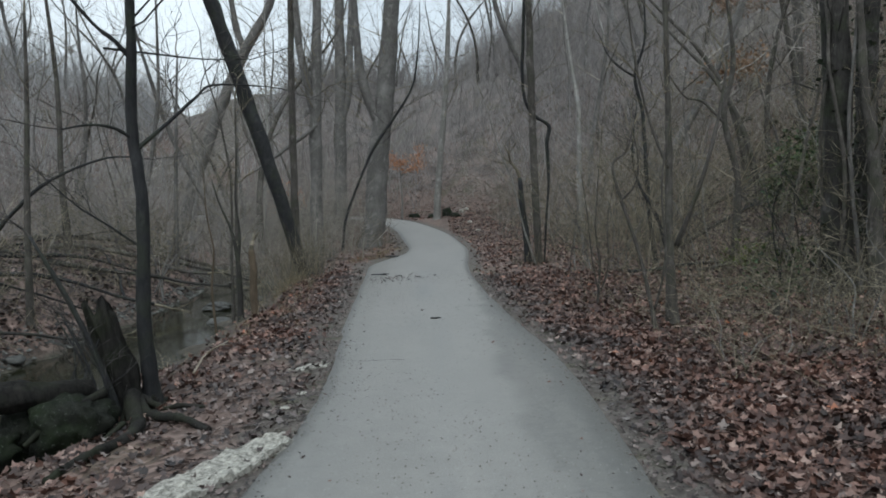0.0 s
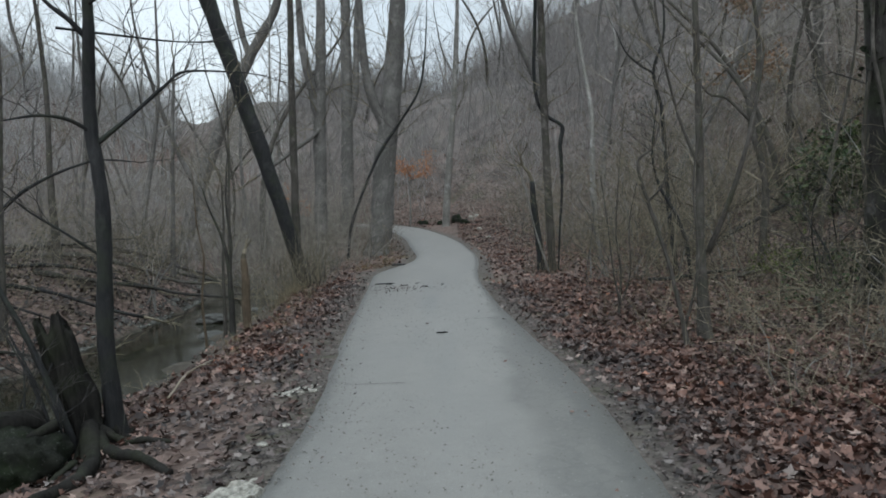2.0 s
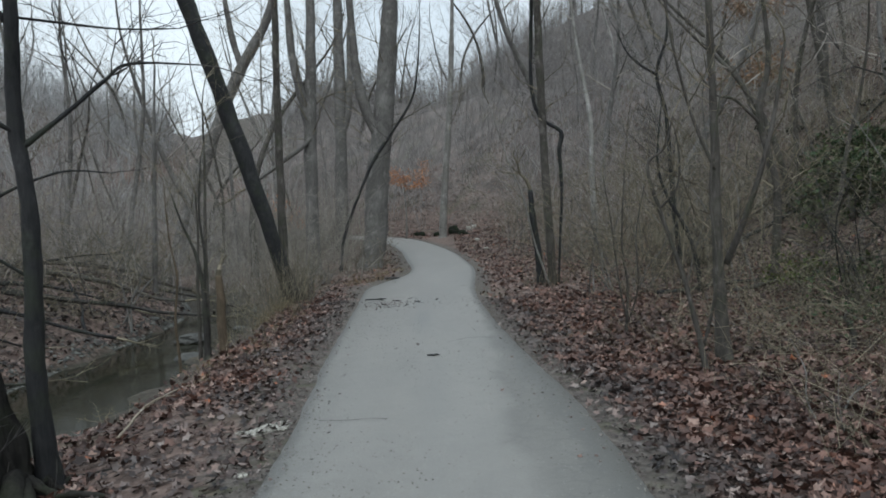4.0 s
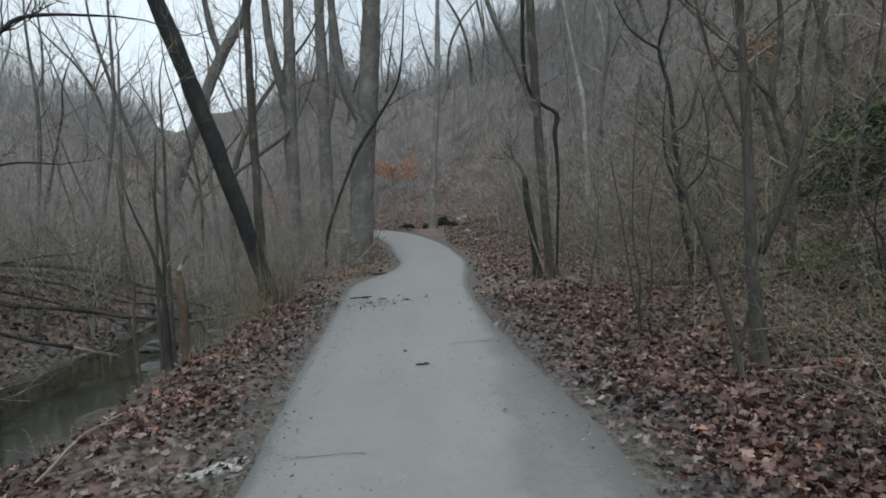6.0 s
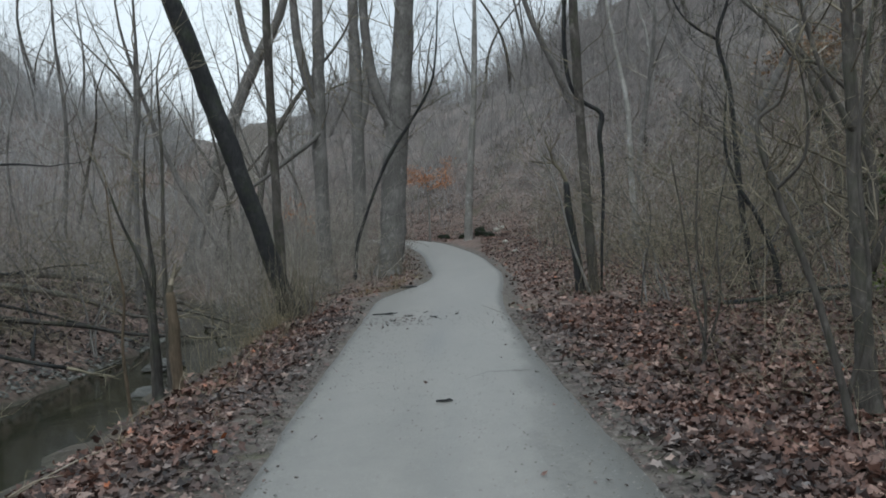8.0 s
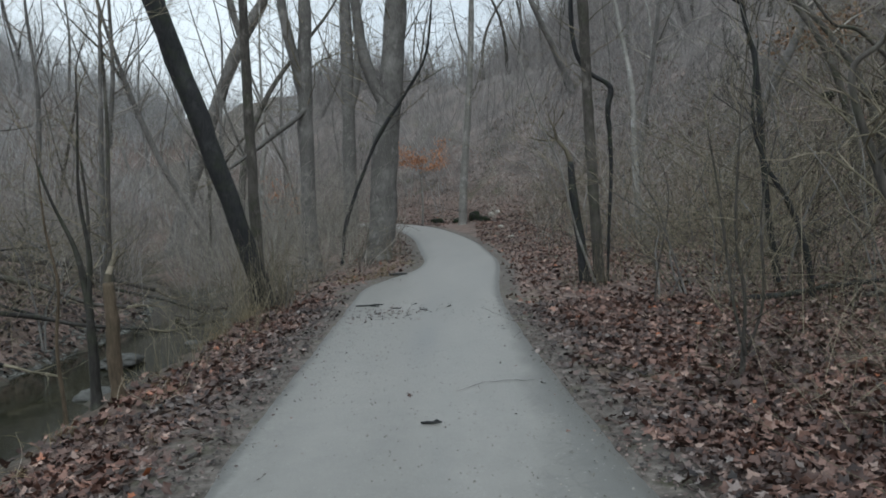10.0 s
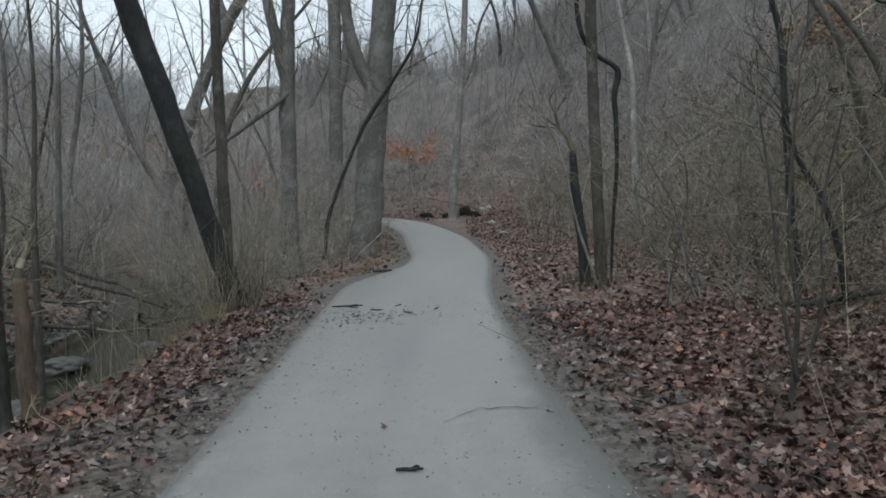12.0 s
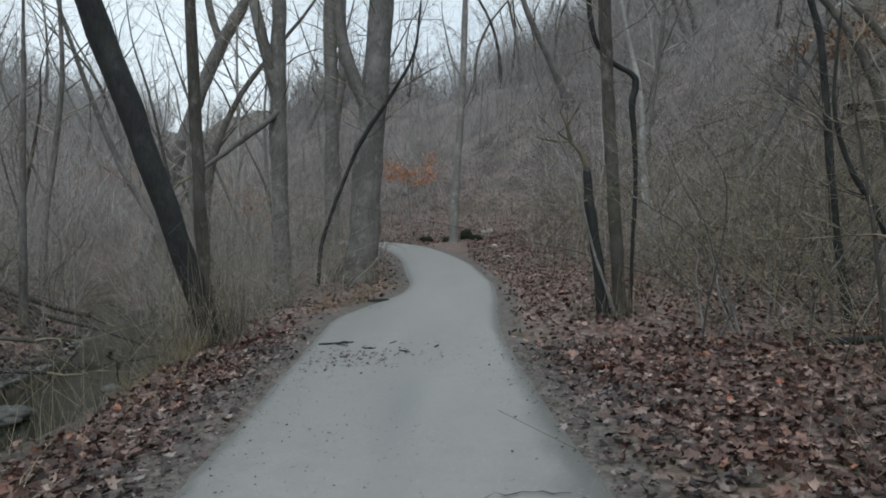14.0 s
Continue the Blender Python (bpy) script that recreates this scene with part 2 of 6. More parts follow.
def path_material():
    m, n, l, b = nodes_of("packed_limestone_screenings", 0.5)
    b.inputs["Specular IOR Level"].default_value = 1.0
    b.inputs["Coat Weight"].default_value, b.inputs["Coat Roughness"].default_value = 0.4, 0.30
    b.inputs["Sheen Roughness"].default_value = 0.35
    v = place(n, l)
    fine = tex_noise(n, l, v, 160, 4, 0.7)
    mid = tex_noise(n, l, v, 5, 6, 0.6)
    wide = tex_noise(n, l, place(n, l, (1.6, 0.35, 1)), 0.9, 4)
    col = ramp(n, l, fine, [(0.25, (0.118, 0.112, 0.100)), (0.5, (0.196, 0.186, 0.168)), (0.8, (0.281, 0.268, 0.244))])
    col = mix(n, l, 1.0, col, ramp(n, l, mid, [(0.3, (0.86, 0.87, 0.86)), (0.7, (1.06, 1.06, 1.06))]), "MULTIPLY")
    col = mix(n, l, 1.0, col, ramp(n, l, wide, [(0.3, (0.84, 0.85, 0.85)), (0.65, (1.06, 1.06, 1.06))]), "MULTIPLY")
    damp = mix(n, l, 1.0, attr(n, "damp"), ramp(n, l, mid, [(0.25, (0.5, 0.5, 0.5)), (0.6, (1, 1, 1))]), "MULTIPLY")
    col = mix(n, l, damp, col, (0.120, 0.122, 0.117))
    rag = n.new("ShaderNodeMath")
    rag.operation = "MULTIPLY_ADD"
    l.new(tex_noise(n, l, v, 6, 6, 0.7), rag.inputs[0])
    rag.inputs[1].default_value = 0.9
    l.new(attr(n, "rim"), rag.inputs[2])
    fac = ramp(n, l, rag.outputs[0], [(0.75, (0, 0, 0)), (1.25, (1, 1, 1))])
    dirt = ramp(n, l, tex_noise(n, l, v, 22, 6, 0.7), [(0.3, (0.046, 0.045, 0.040)), (0.7, (0.135, 0.132, 0.120))])
    col = mix(n, l, fac, col, dirt)
    cells = n.new("ShaderNodeTexVoronoi")
    cells.feature = "DISTANCE_TO_EDGE"
    cells.inputs["Scale"].default_value = 6.5
    warp = mix(n, l, 0.12, v, n_color(n, l, v, 9))
    l.new(warp, cells.inputs["Vector"])
    line = ramp(n, l, cells.outputs["Distance"], [(0.0, (1, 1, 1)), (0.03, (0.85, 0.85, 0.85)), (0.075, (0, 0, 0))])
    where = mix(n, l, 1.0, attr(n, "worn"), ramp(n, l, tex_noise(n, l, v, 2.2, 4), [(0.32, (0, 0, 0)), (0.46, (1, 1, 1))]), "MULTIPLY")
    col = mix(n, l, mix(n, l, 1.0, line, where, "MULTIPLY"), col, (0.050, 0.050, 0.046))
    verge = mix(n, l, 1.0, attr(n, "worn"), ramp(n, l, tex_noise(n, l, v, 3.2, 6, 0.7), [(0.25, (0.45, 0.45, 0.45)), (0.50, (1.0, 1.0, 1.0))]), "MULTIPLY")
    col = mix(n, l, verge, col, (0.098, 0.097, 0.088))
    chips = n.new("ShaderNodeTexVoronoi")
    chips.inputs["Scale"].default_value = 55
    l.new(v, chips.inputs["Vector"])
    pick = n.new("ShaderNodeSeparateColor")
    l.new(chips.outputs["Color"], pick.inputs["Color"])
    dot = mix(n, l, 1.0, ramp(n, l, chips.outputs["Distance"], [(0.25, (1, 1, 1)), (0.4, (0, 0, 0))]), ramp(n, l, pick.outputs[0], [(0.9, (0, 0, 0)), (0.92, (0.8, 0.8, 0.8))]), "MULTIPLY")
    col = mix(n, l, dot, col, ramp(n, l, pick.outputs[1], [(0.45, (0.13, 0.128, 0.118)), (0.55, (0.36, 0.355, 0.335))]))
    # sheen added to brighten the crust at low view angles, none on the damp margins
    crust_sheen = mix(n, l, 1.0, ramp(n, l, attr(n, "worn"), [(0.05, (0.23, 0.23, 0.23)), (0.45, (0, 0, 0))]), ramp(n, l, attr(n, "rim"), [(0.1, (1, 1, 1)), (0.6, (0, 0, 0))]), "MULTIPLY")
    l.new(crust_sheen, b.inputs["Sheen Weight"])
    l.new(col, b.inputs["Base Color"])
    bump(n, l, b, fine, 0.35, 0.006)
    return m


def water_material():
    m, n, l, b = nodes_of("creek_water", 0.07)
    v = place(n, l)
    l.new(ramp(n, l, tex_noise(n, l, v, 0.8, 4), [(0.3, (0.012, 0.013, 0.008)), (0.7, (0.026, 0.026, 0.016))]), b.inputs["Base Color"])
    b.inputs["Specular IOR Level"].default_value = 0.25
    bump(n, l, b, tex_noise(n, l, v, 6, 3), 0.12, 0.02)
    return m


def stone_material(name, a, c, scale=6, moss=0.0, lichen=0.0):
    m, n, l, b = nodes_of(name, 0.85)
    v = place(n, l)
    g = tex_noise(n, l, v, scale, 8, 0.7)
    col = ramp(n, l, g, [(0.3, a), (0.7, c)])
    if moss:
        col = mix(n, l, ramp(n, l, tex_noise(n, l, v, 3, 4), [(0.42, (0, 0, 0)), (0.6, (moss, moss, moss))]), col, (0.016, 0.026, 0.010))
        b.inputs["Specular IOR Level"].default_value = 0.1
    if lichen:
        spots_ = ramp(n, l, tex_noise(n, l, v, 34, 6, 0.75), [(0.60, (0, 0, 0)), (0.66, (lichen, lichen, lichen))])
        col = mix(n, l, spots_, col, (0.20, 0.22, 0.19))
    l.new(col, b.inputs["Base Color"])
    bump(n, l, b, g, 0.8, 0.03)
    return m


PEBBLE = twig_material("gravel_grain", (0.15, 0.148, 0.138), (0.24, 0.236, 0.22), (0.40, 0.395, 0.375))
SHORE = twig_material("wet_shore_gravel", (0.035, 0.037, 0.036), (0.085, 0.088, 0.086), (0.17, 0.175, 0.17))
GROUND, PATH, WATER = ground_material(), path_material(), water_material()
PALE_STONE = stone_material("pale_limestone", (0.07, 0.068, 0.060), (0.64, 0.62, 0.55), 26)
GREY_STONE = stone_material("grey_stone", (0.040, 0.041, 0.039), (0.13, 0.13, 0.122), 9)
# near-black mossy stone: shade under log and ledge is in its colour
DARK_STONE = stone_material("dark_mossy_stone", (0.006, 0.007, 0.006), (0.028, 0.030, 0.024), 14, 0.5, 0.5)
CRACK = stone_material("dark_crack", (0.028, 0.028, 0.025), (0.07, 0.069, 0.064), 30)


# ---- shape of the land ----
EDGE_Y = [-60, 0, 4, 5.4, 8.3, 10, 13.4, 15, 18, 20.3, 22, 23.6, 26.5, 31, 33, 36, 39, 41, 44, 48, 60]
EDGE_L = [-1.2, -1.2, -1.25, -1.06, -1.2, -1.4, -1.6, -1.70, -1.84, -2.02, -1.62, -1.22, -1.16, -1.65, -1.85, -2.3, -2.95, -3.6, -5.2, -9.0, -26.0]
EDGE_R = [1.15, 1.15, 1.15, 1.22, 1.24, 1.06, 0.80, 0.74, 0.60, 0.66, 0.74, 0.80, 0.82, 0.42, 0.12, -0.45, -1.15, -1.8, -3.2, -6.2, -19.0]
CREEK_Y = [-60, 0, 6, 8, 10, 15, 18, 20, 22, 30, 40, 60, 120]
CREEK_X = [-6, -4.3, -4.45, -4.75, -4.9, -4.95, -5.05, -5.5, -6.4, -10.5, -14.5, -18.5, -40]
CREEK_W = [0.9, 0.9, 0.95, 1.05, 1.05, 0.95, 0.9, 0.7, 0.45, 0.4, 0.7, 2.2, 2.2]
BROW_Y = [-60, 8, 10, 14, 18, 21, 26, 30, 60]
BROW_X = [-3.0, -3.0, -3.0, -3.08, -3.38, -3.55, -3.4, -4.0, -12]
WATER_Z = -0.6


def smooth_interp(y, ys, vs, w=1.0):
    return (np.interp(y - w, ys, vs) + 2 * np.interp(y, ys, vs) + np.interp(y + w, ys, vs)) / 4


def edge_left(y):
    return smooth_interp(y, EDGE_Y, EDGE_L)


def edge_right(y):
    return smooth_interp(y, EDGE_Y, EDGE_R)


def grade(y):
    return smooth_interp(y, [-60, 0, 10, 27, 34, 42, 60], [0.0, 0.0, -0.15, -0.12, 0.15, 0.47, 0.9], 2.0)


def foot_distance(x, y, line):
    """Signed distance from a foot line; positive on its right-hand side as it runs."""
    best = np.full(np.shape(x), 1e9)
    sign = np.ones(np.shape(x))
    for (ax, ay), (bx, by) in zip(line, line[1:]):
        dx, dy = bx - ax, by - ay
        k = np.clip(((x - ax) * dx + (y - ay) * dy) / (dx * dx + dy * dy), 0, 1)
        d = np.hypot(x - ax - k * dx, y - ay - k * dy)
        s = np.sign((x - ax) * dy - (y - ay) * dx)
        near = d < best
        best, sign = np.where(near, d, best), np.where(near, s, sign)
    return best * sign


RIGHT_FOOT = [(4.6, -300), (4.4, 20), (3.6, 30), (2.0, 38), (-1.5, 44.5), (-8, 50.5), (-22, 62), (-45, 95), (-80, 300)]
LEFT_FOOT = [(-70, 300), (-52, 120), (-36, 70), (-27, 40), (-22, 10), (-22, -300)]


def wave(x, y):
    return (np.sin(1.7 * x + 0.6 * y + 0.4) * np.sin(0.9 * y - 0.5 * x) * 0.5 + np.sin(3.1 * x - 1.1 * y + 1.0) * np.sin(2.3 * y + 0.7 * x) * 0.3
            + np.sin(0.43 * x + 1.3) * np.sin(0.37 * y) * 0.8)


def fine_wave(x, y):
    return np.sin(7.3 * x + 2.1 * y) * np.sin(6.1 * y - 1.9 * x) + 0.6 * np.sin(13.0 * x - 5.0 * y + 2) * np.sin(11.0 * y + 3.0 * x)


def smoothstep(a, b, v):
    k = np.clip((v - a) / (b - a), 0, 1)
    return k * k * (3 - 2 * k)


def height(x, y):
    x, y = np.asarray(x, float), np.asarray(y, float)
    L, R, g = edge_left(y), edge_right(y), grade(y)
    xc, w = smooth_interp(y, CREEK_Y, CREEK_X), smooth_interp(y, CREEK_Y, CREEK_W)
    w = w + 0.12 * np.sin(2.1 * y) + 0.08 * np.sin(5.3 * y + 1)
    # the near bank, falling from the shoulder to the water
    k = np.clip((x - xc - w) / np.maximum(L - xc - w, 0.3), 0, 1)
    left = (WATER_Z - 0.02) + (g - WATER_Z) * np.power(k, 0.38)
    # further on it has a brow, and drops from there to the water
    brow = smooth_interp(y, BROW_Y, BROW_X) + 0.10 * np.sin(1.9 * y) + 0.06 * np.sin(4.7 * y + 2)
    out = np.clip((L - x) / np.maximum(L - brow, 0.3), 0, 1)
    drop = np.clip((brow - x) / np.maximum(brow - xc - w, 0.3), 0, 1)
    shelf = g - 0.11 * out ** 1.4
    steep = shelf + (WATER_Z - 0.02 - shelf) * drop ** 0.8
    left = left + (steep - left) * smoothstep(8.0, 10.0, y) * (1 - smoothstep(24, 30, y))
    bed = WATER_Z - 0.02 - 0.3 * np.clip(1 - ((x - xc) / w) ** 2, 0, 1)
    left = np.where(x < xc + w, bed, left)
    # the far bank and the bottomland beyond it
    top = smooth_interp(y, [-60, 10, 24, 40, 70], [0.9, 0.9, 0.75, 0.25, 0.1], 3.0)
    over = np.clip(xc - w - x, 0, None)
    left = np.where(x < xc - w, WATER_Z - 0.02 + (top - WATER_Z) * (1 - np.exp(-over / 1.7)), left)
    right = g - 0.015 + 0.012 * np.clip(x - R, 0, 6)
    z = np.where(x < 0.5 * (L + R), left, right)
    off = np.maximum(np.maximum(L - x, x - R), 0)
    rough = smoothstep(0.0, 1.6, off)
    z = z + rough * (0.05 * wave(x, y) + 0.018 * fine_wave(x, y)) + 0.006 * fine_wave(x, y)
    # hillsides
    s = np.clip(foot_distance(x, y, RIGHT_FOOT), 0, None)
    cap = np.interp(x, [-80, -30, -20, -13, 0, 15, 60], [7, 8, 10, 12, 17.5, 31, 56])
    rise = 0.74 * s * smoothstep(-1.0, 19.0, s)
    z = z + cap * (1 - np.exp(-rise / cap)) * (1 + 0.07 * np.sin(0.21 * x + 0.13 * y) + 0.05 * np.sin(0.09 * y))
    z = z + 0.35 * wave(0.6 * x, 0.6 * y) * smoothstep(1, 8, s)
    s = np.clip(foot_distance(x, y, LEFT_FOOT), 0, None)
    rise = 0.55 * s * smoothstep(-2.0, 14.0, s)
    z = z + 30 * (1 - np.exp(-rise / 30)) * (1 + 0.08 * np.sin(0.11 * x + 0.07 * y))
    z = z + 21.5 * np.clip(np.exp(-((x + 62) ** 2 + (y - 85) ** 2) / (2 * 27.0 ** 2)) - 0.06, 0, None) * (1 + 0.06 * np.sin(0.3 * x))
    # the bed on which the path lies
    return z - 0.06 * smoothstep(0.0, 0.25, np.minimum(x - L, R - x))


def ground_at(x, y):
    return float(height(x, y))


def mesh_of(name, verts, faces_flat, per_face, material, smooth=False):
    """A mesh from arrays; all faces have the same number of corners."""
    me = bpy.data.meshes.new(name)
    n = len(faces_flat) // per_face
    me.vertices.add(len(verts))
    me.vertices.foreach_set("co", np.asarray(verts, np.float32).ravel())
    me.loops.add(n * per_face)
    me.loops.foreach_set("vertex_index", np.asarray(faces_flat, np.int32))
    me.polygons.add(n)
    me.polygons.foreach_set("loop_start", np.arange(0, n * per_face, per_face, dtype=np.int32))
    if smooth:
        me.polygons.foreach_set("use_smooth", np.ones(n, bool))
    me.update(calc_edges=True)
    me.materials.append(material)
    return me


def sheet(name, X, Y, Z, material):
    """A grid of quads over arrays of shape (rows, columns)."""
    r, c = X.shape
    i = np.arange(r * c).reshape(r, c)
    quads = np.stack([i[:-1, :-1], i[:-1, 1:], i[1:, 1:], i[1:, :-1]], -1).reshape(-1)
    return mesh_of(name, np.stack([X, Y, Z], -1).reshape(-1, 3), quads, 4, material, True)


def set_attr(me, name, values):
    me.attributes.new(name, "FLOAT", "POINT").data.foreach_set("value", np.asarray(values, np.float32).ravel())


gx = np.concatenate([np.linspace(-900, -70, 16)[:-1], np.arange(-70, -10, 1.3), np.arange(-10, 8, 0.14), np.arange(8, 40, 0.7), np.linspace(40, 900, 22)])
gy = np.concatenate([np.linspace(-400, -6, 14)[:-1], np.arange(-6, 30, 0.17), np.arange(30, 62, 0.5), np.arange(62, 150, 2.2), np.linspace(150, 1200, 16)])
GX, GY = np.meshgrid(gx, gy)
GZ = height(GX, GY)
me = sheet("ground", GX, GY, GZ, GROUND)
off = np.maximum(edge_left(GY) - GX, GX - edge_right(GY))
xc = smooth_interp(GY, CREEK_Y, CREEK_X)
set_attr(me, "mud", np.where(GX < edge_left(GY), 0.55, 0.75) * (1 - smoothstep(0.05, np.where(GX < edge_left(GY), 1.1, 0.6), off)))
# mask of the far slopes whose floor colour carries the haze
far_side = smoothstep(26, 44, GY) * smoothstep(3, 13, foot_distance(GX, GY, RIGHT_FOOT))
set_attr(me, "hazed", np.maximum(far_side, smoothstep(-4, 8, foot_distance(GX, GY, LEFT_FOOT))))
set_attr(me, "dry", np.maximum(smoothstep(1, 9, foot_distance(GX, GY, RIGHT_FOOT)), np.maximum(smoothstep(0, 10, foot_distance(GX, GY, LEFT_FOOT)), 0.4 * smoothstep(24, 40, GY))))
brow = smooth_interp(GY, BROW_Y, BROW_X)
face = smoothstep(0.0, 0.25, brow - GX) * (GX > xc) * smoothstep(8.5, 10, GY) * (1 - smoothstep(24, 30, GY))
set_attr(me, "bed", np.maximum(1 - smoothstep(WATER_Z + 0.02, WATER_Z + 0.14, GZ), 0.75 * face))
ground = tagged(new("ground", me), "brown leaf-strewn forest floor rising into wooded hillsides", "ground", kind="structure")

# the path
py = np.concatenate([np.arange(-12, 30, 0.12), np.arange(30, 60, 0.3)])
k = np.linspace(0, 1, 25)
PY = np.repeat(py[:, None], len(k), 1)
PL, PR = edge_left(PY) - 0.16, edge_right(PY) + 0.16
PX = PL + (PR - PL) * k[None, :]
rag = 0.05 * np.sin(5.1 * PY + 1) * np.sin(2.3 * PY) + 0.035 * np.sin(11.0 * PY)
PX = PX + rag * np.sign(k - 0.5)[None, :] * (np.abs(k - 0.5) * 2)[None, :] ** 4
side = np.minimum(PX - PL, PR - PX)
PZ = grade(PY) + 0.012 - 0.09 * (1 - smoothstep(0.0, 0.26, side)) + 0.004 * np.sin(2.2 * PX + PY)
PZ = PZ + 0.012 * (1 - (2 * k[None, :] - 1) ** 2)
me = sheet("path", PX, PY, PZ, PATH)
set_attr(me, "rim", 1 - smoothstep(0.06, 0.42, side) + 0.48 * smoothstep(0.68, 0.94, k)[None, :] * (1 - smoothstep(10, 14, PY)))
crust = np.interp(PY, [-12, 4, 5.6, 7.5, 9.5, 11, 13, 16, 20], [1.1, 1.08, 1.03, 0.95, 0.82, 0.73, 0.66, 0.62, 0.62])
crust = crust + 0.05 * np.sin(3.7 * PY) + 0.03 * np.sin(9.1 * PY + 1)
inner = np.interp(PY, [-12, 4, 7.5, 9.5, 11, 13, 16], [0.62, 0.60, 0.50, 0.54, 0.58, 0.62, 0.62]) + 0.05 * np.sin(2.9 * PY + 2) + 0.03 * np.sin(7.7 * PY)
set_attr(me, "worn", (0.5 * smoothstep(-0.06, 0.12, PX - inner) + 0.5 * smoothstep(-0.10, 0.10, PX - crust)) * (1 - smoothstep(15, 18, PY)) + 0.25 * smoothstep(0.6, 0.9, -PX / np.maximum(-edge_left(PY), 0.3)))
DAMPS = [(-0.38, 14.2, 0.15, 1.4, 1.0), (-0.5, 16.6, 0.16, 1.6, 0.75), (-0.05, 9.5, 0.06, 3.0, 0.35), (-0.35, 15.0, 0.2, 3.2, 0.35), (-0.03, 5.5, 0.025, 3.5, 0.6), (0.45, 21, 0.25, 2.0, 0.2), (-0.9, 6.5, 0.25, 2.5, 0.2)]
damp = np.zeros(PX.shape)
for cx, cy, rx, ry, a in DAMPS:
    damp = np.maximum(damp, a * np.exp(-((PX - cx) / rx) ** 2 - ((PY - cy) / ry) ** 2))
set_attr(me, "damp", damp)
path = tagged(new("path", me), "pale grey packed gravel footpath with damp streaks", "footpath", kind="structure")

# the creek
cy_ = np.concatenate([np.arange(-30, 30, 0.5), np.arange(30, 80, 1.5)])
ck = np.linspace(-1, 1, 9)
CY = np.repeat(cy_[:, None], 9, 1)
CX = smooth_interp(CY, CREEK_Y, CREEK_X) + (smooth_interp(CY, CREEK_Y, CREEK_W) + 0.35) * ck[None, :]
water = tagged(new("water", sheet("water", CX, CY, np.full(CX.shape, WATER_Z), WATER)), "dark still shallow creek water reflecting grey sky", "creek", kind="structure")


# ---- makers ----
def part(name, me, parent, label=""):
    ob = new(name, me)
    ob.parent = parent
    if label:
        ob["label"] = label
    return ob


def thing(name, x, y, z, label, category, group="", kind=""):
    ob = new(name)
    ob.empty_display_size = 0.2
    ob.matrix_basis = pose(x, y, z)
    return tagged(ob, label, category, group, kind)


def tube(name, pts, radii, material, sides=10, rough=0.06, seed=0, caps=True, fine=3, knots=0.0):
    """A round bent limb with an uneven surface along the points."""
    rng = random.Random(seed)
    P = [Vector(p) for p in pts]
    fineP, fineR = [], []
    for i in range(len(P) - 1):
        a, b, c, d = P[max(i - 1, 0)], P[i], P[i + 1], P[min(i + 2, len(P) - 1)]
        for j in range(fine):
            t = j / fine
            fineP.append(0.5 * ((2 * b) + (c - a) * t + (2 * a - 5 * b + 4 * c - d) * t * t + (3 * b - a - 3 * c + d) * t ** 3))
            fineR.append(radii[i] + (radii[i + 1] - radii[i]) * t)
    fineP.append(P[-1])
    fineR.append(radii[-1])
    V, F = [], []
    side = Vector((1, 0.13, 0.05))
    lump = [1 + rng.uniform(-rough, rough) for _ in range(sides)]
    for i, (p, r) in enumerate(zip(fineP, fineR)):
        d = (fineP[min(i + 1, len(fineP) - 1)] - fineP[max(i - 1, 0)]).normalized()
        u = (side - d * side.dot(d)).normalized()
        v = d.cross(u)
        side = u
        for s in range(sides):
            a = 2 * math.pi * s / sides
            q = r * lump[s] * (1 + rng.uniform(-rough, rough) * 0.6)
            out = u * math.cos(a) + v * math.sin(a)
            if knots:
                w = p + out * r
                q *= 1 + knots * (noise.noise(Vector((w.x, w.y, w.z * 0.5)) * (0.55 / max(r, 0.05)) + Vector((seed, 0, 0))) + 0.5 * noise.noise(w * (1.6 / max(r, 0.05))))
            V.append(p + out * q)
    for i in range(len(fineP) - 1):
        for s in range(sides):
            t = (s + 1) % sides
            F += [i * sides + s, i * sides + t, (i + 1) * sides + t, (i + 1) * sides + s]
    if caps:
        for ring, flip in ((0, True), (len(fineP) - 1, False)):
            p = fineP[ring]
            V.append(p)
            c = len(V) - 1
            for s in range(0, sides, 2):
                idx = [ring * sides + s, ring * sides + (s + 1) % sides, ring * sides + (s + 2) % sides]
                if flip:
                    idx.reverse()
                F += [c, *idx]
    return mesh_of(name, [tuple(v) for v in V], F, 4, material, True)


def sticks(name, segs, material, sides=3):
    """Many thin tapering twigs in one mesh. segs: rows of x0 y0 z0 x1 y1 z1 r0 r1."""
    S = np.asarray(segs, float).reshape(-1, 8)
    a, b = S[:, 0:3], S[:, 3:6]
    d = b - a
    d /= np.maximum(np.linalg.norm(d, axis=1, keepdims=True), 1e-6)
    ref = np.where(np.abs(d[:, 2:3]) > 0.8, np.array([[1.0, 0, 0]]), np.array([[0, 0, 1.0]]))
    u = np.cross(d, ref)
    u /= np.linalg.norm(u, axis=1, keepdims=True)
    v = np.cross(d, u)
    rings = []
    for p, r in ((a, S[:, 6:7]), (b, S[:, 7:8])):
        for s in range(sides):
            t = 2 * math.pi * s / sides
            rings.append(p + r * (u * math.cos(t) + v * math.sin(t)))
    V = np.stack(rings, 1)
    n = len(S)
    base = (np.arange(n) * 2 * sides)[:, None, None]
    quad = np.array([[s, (s + 1) % sides, sides + (s + 1) % sides, sides + s] for s in range(sides)])[None]
    return mesh_of(name, V.reshape(-1, 3), (base + quad).reshape(-1), 4, material, True)


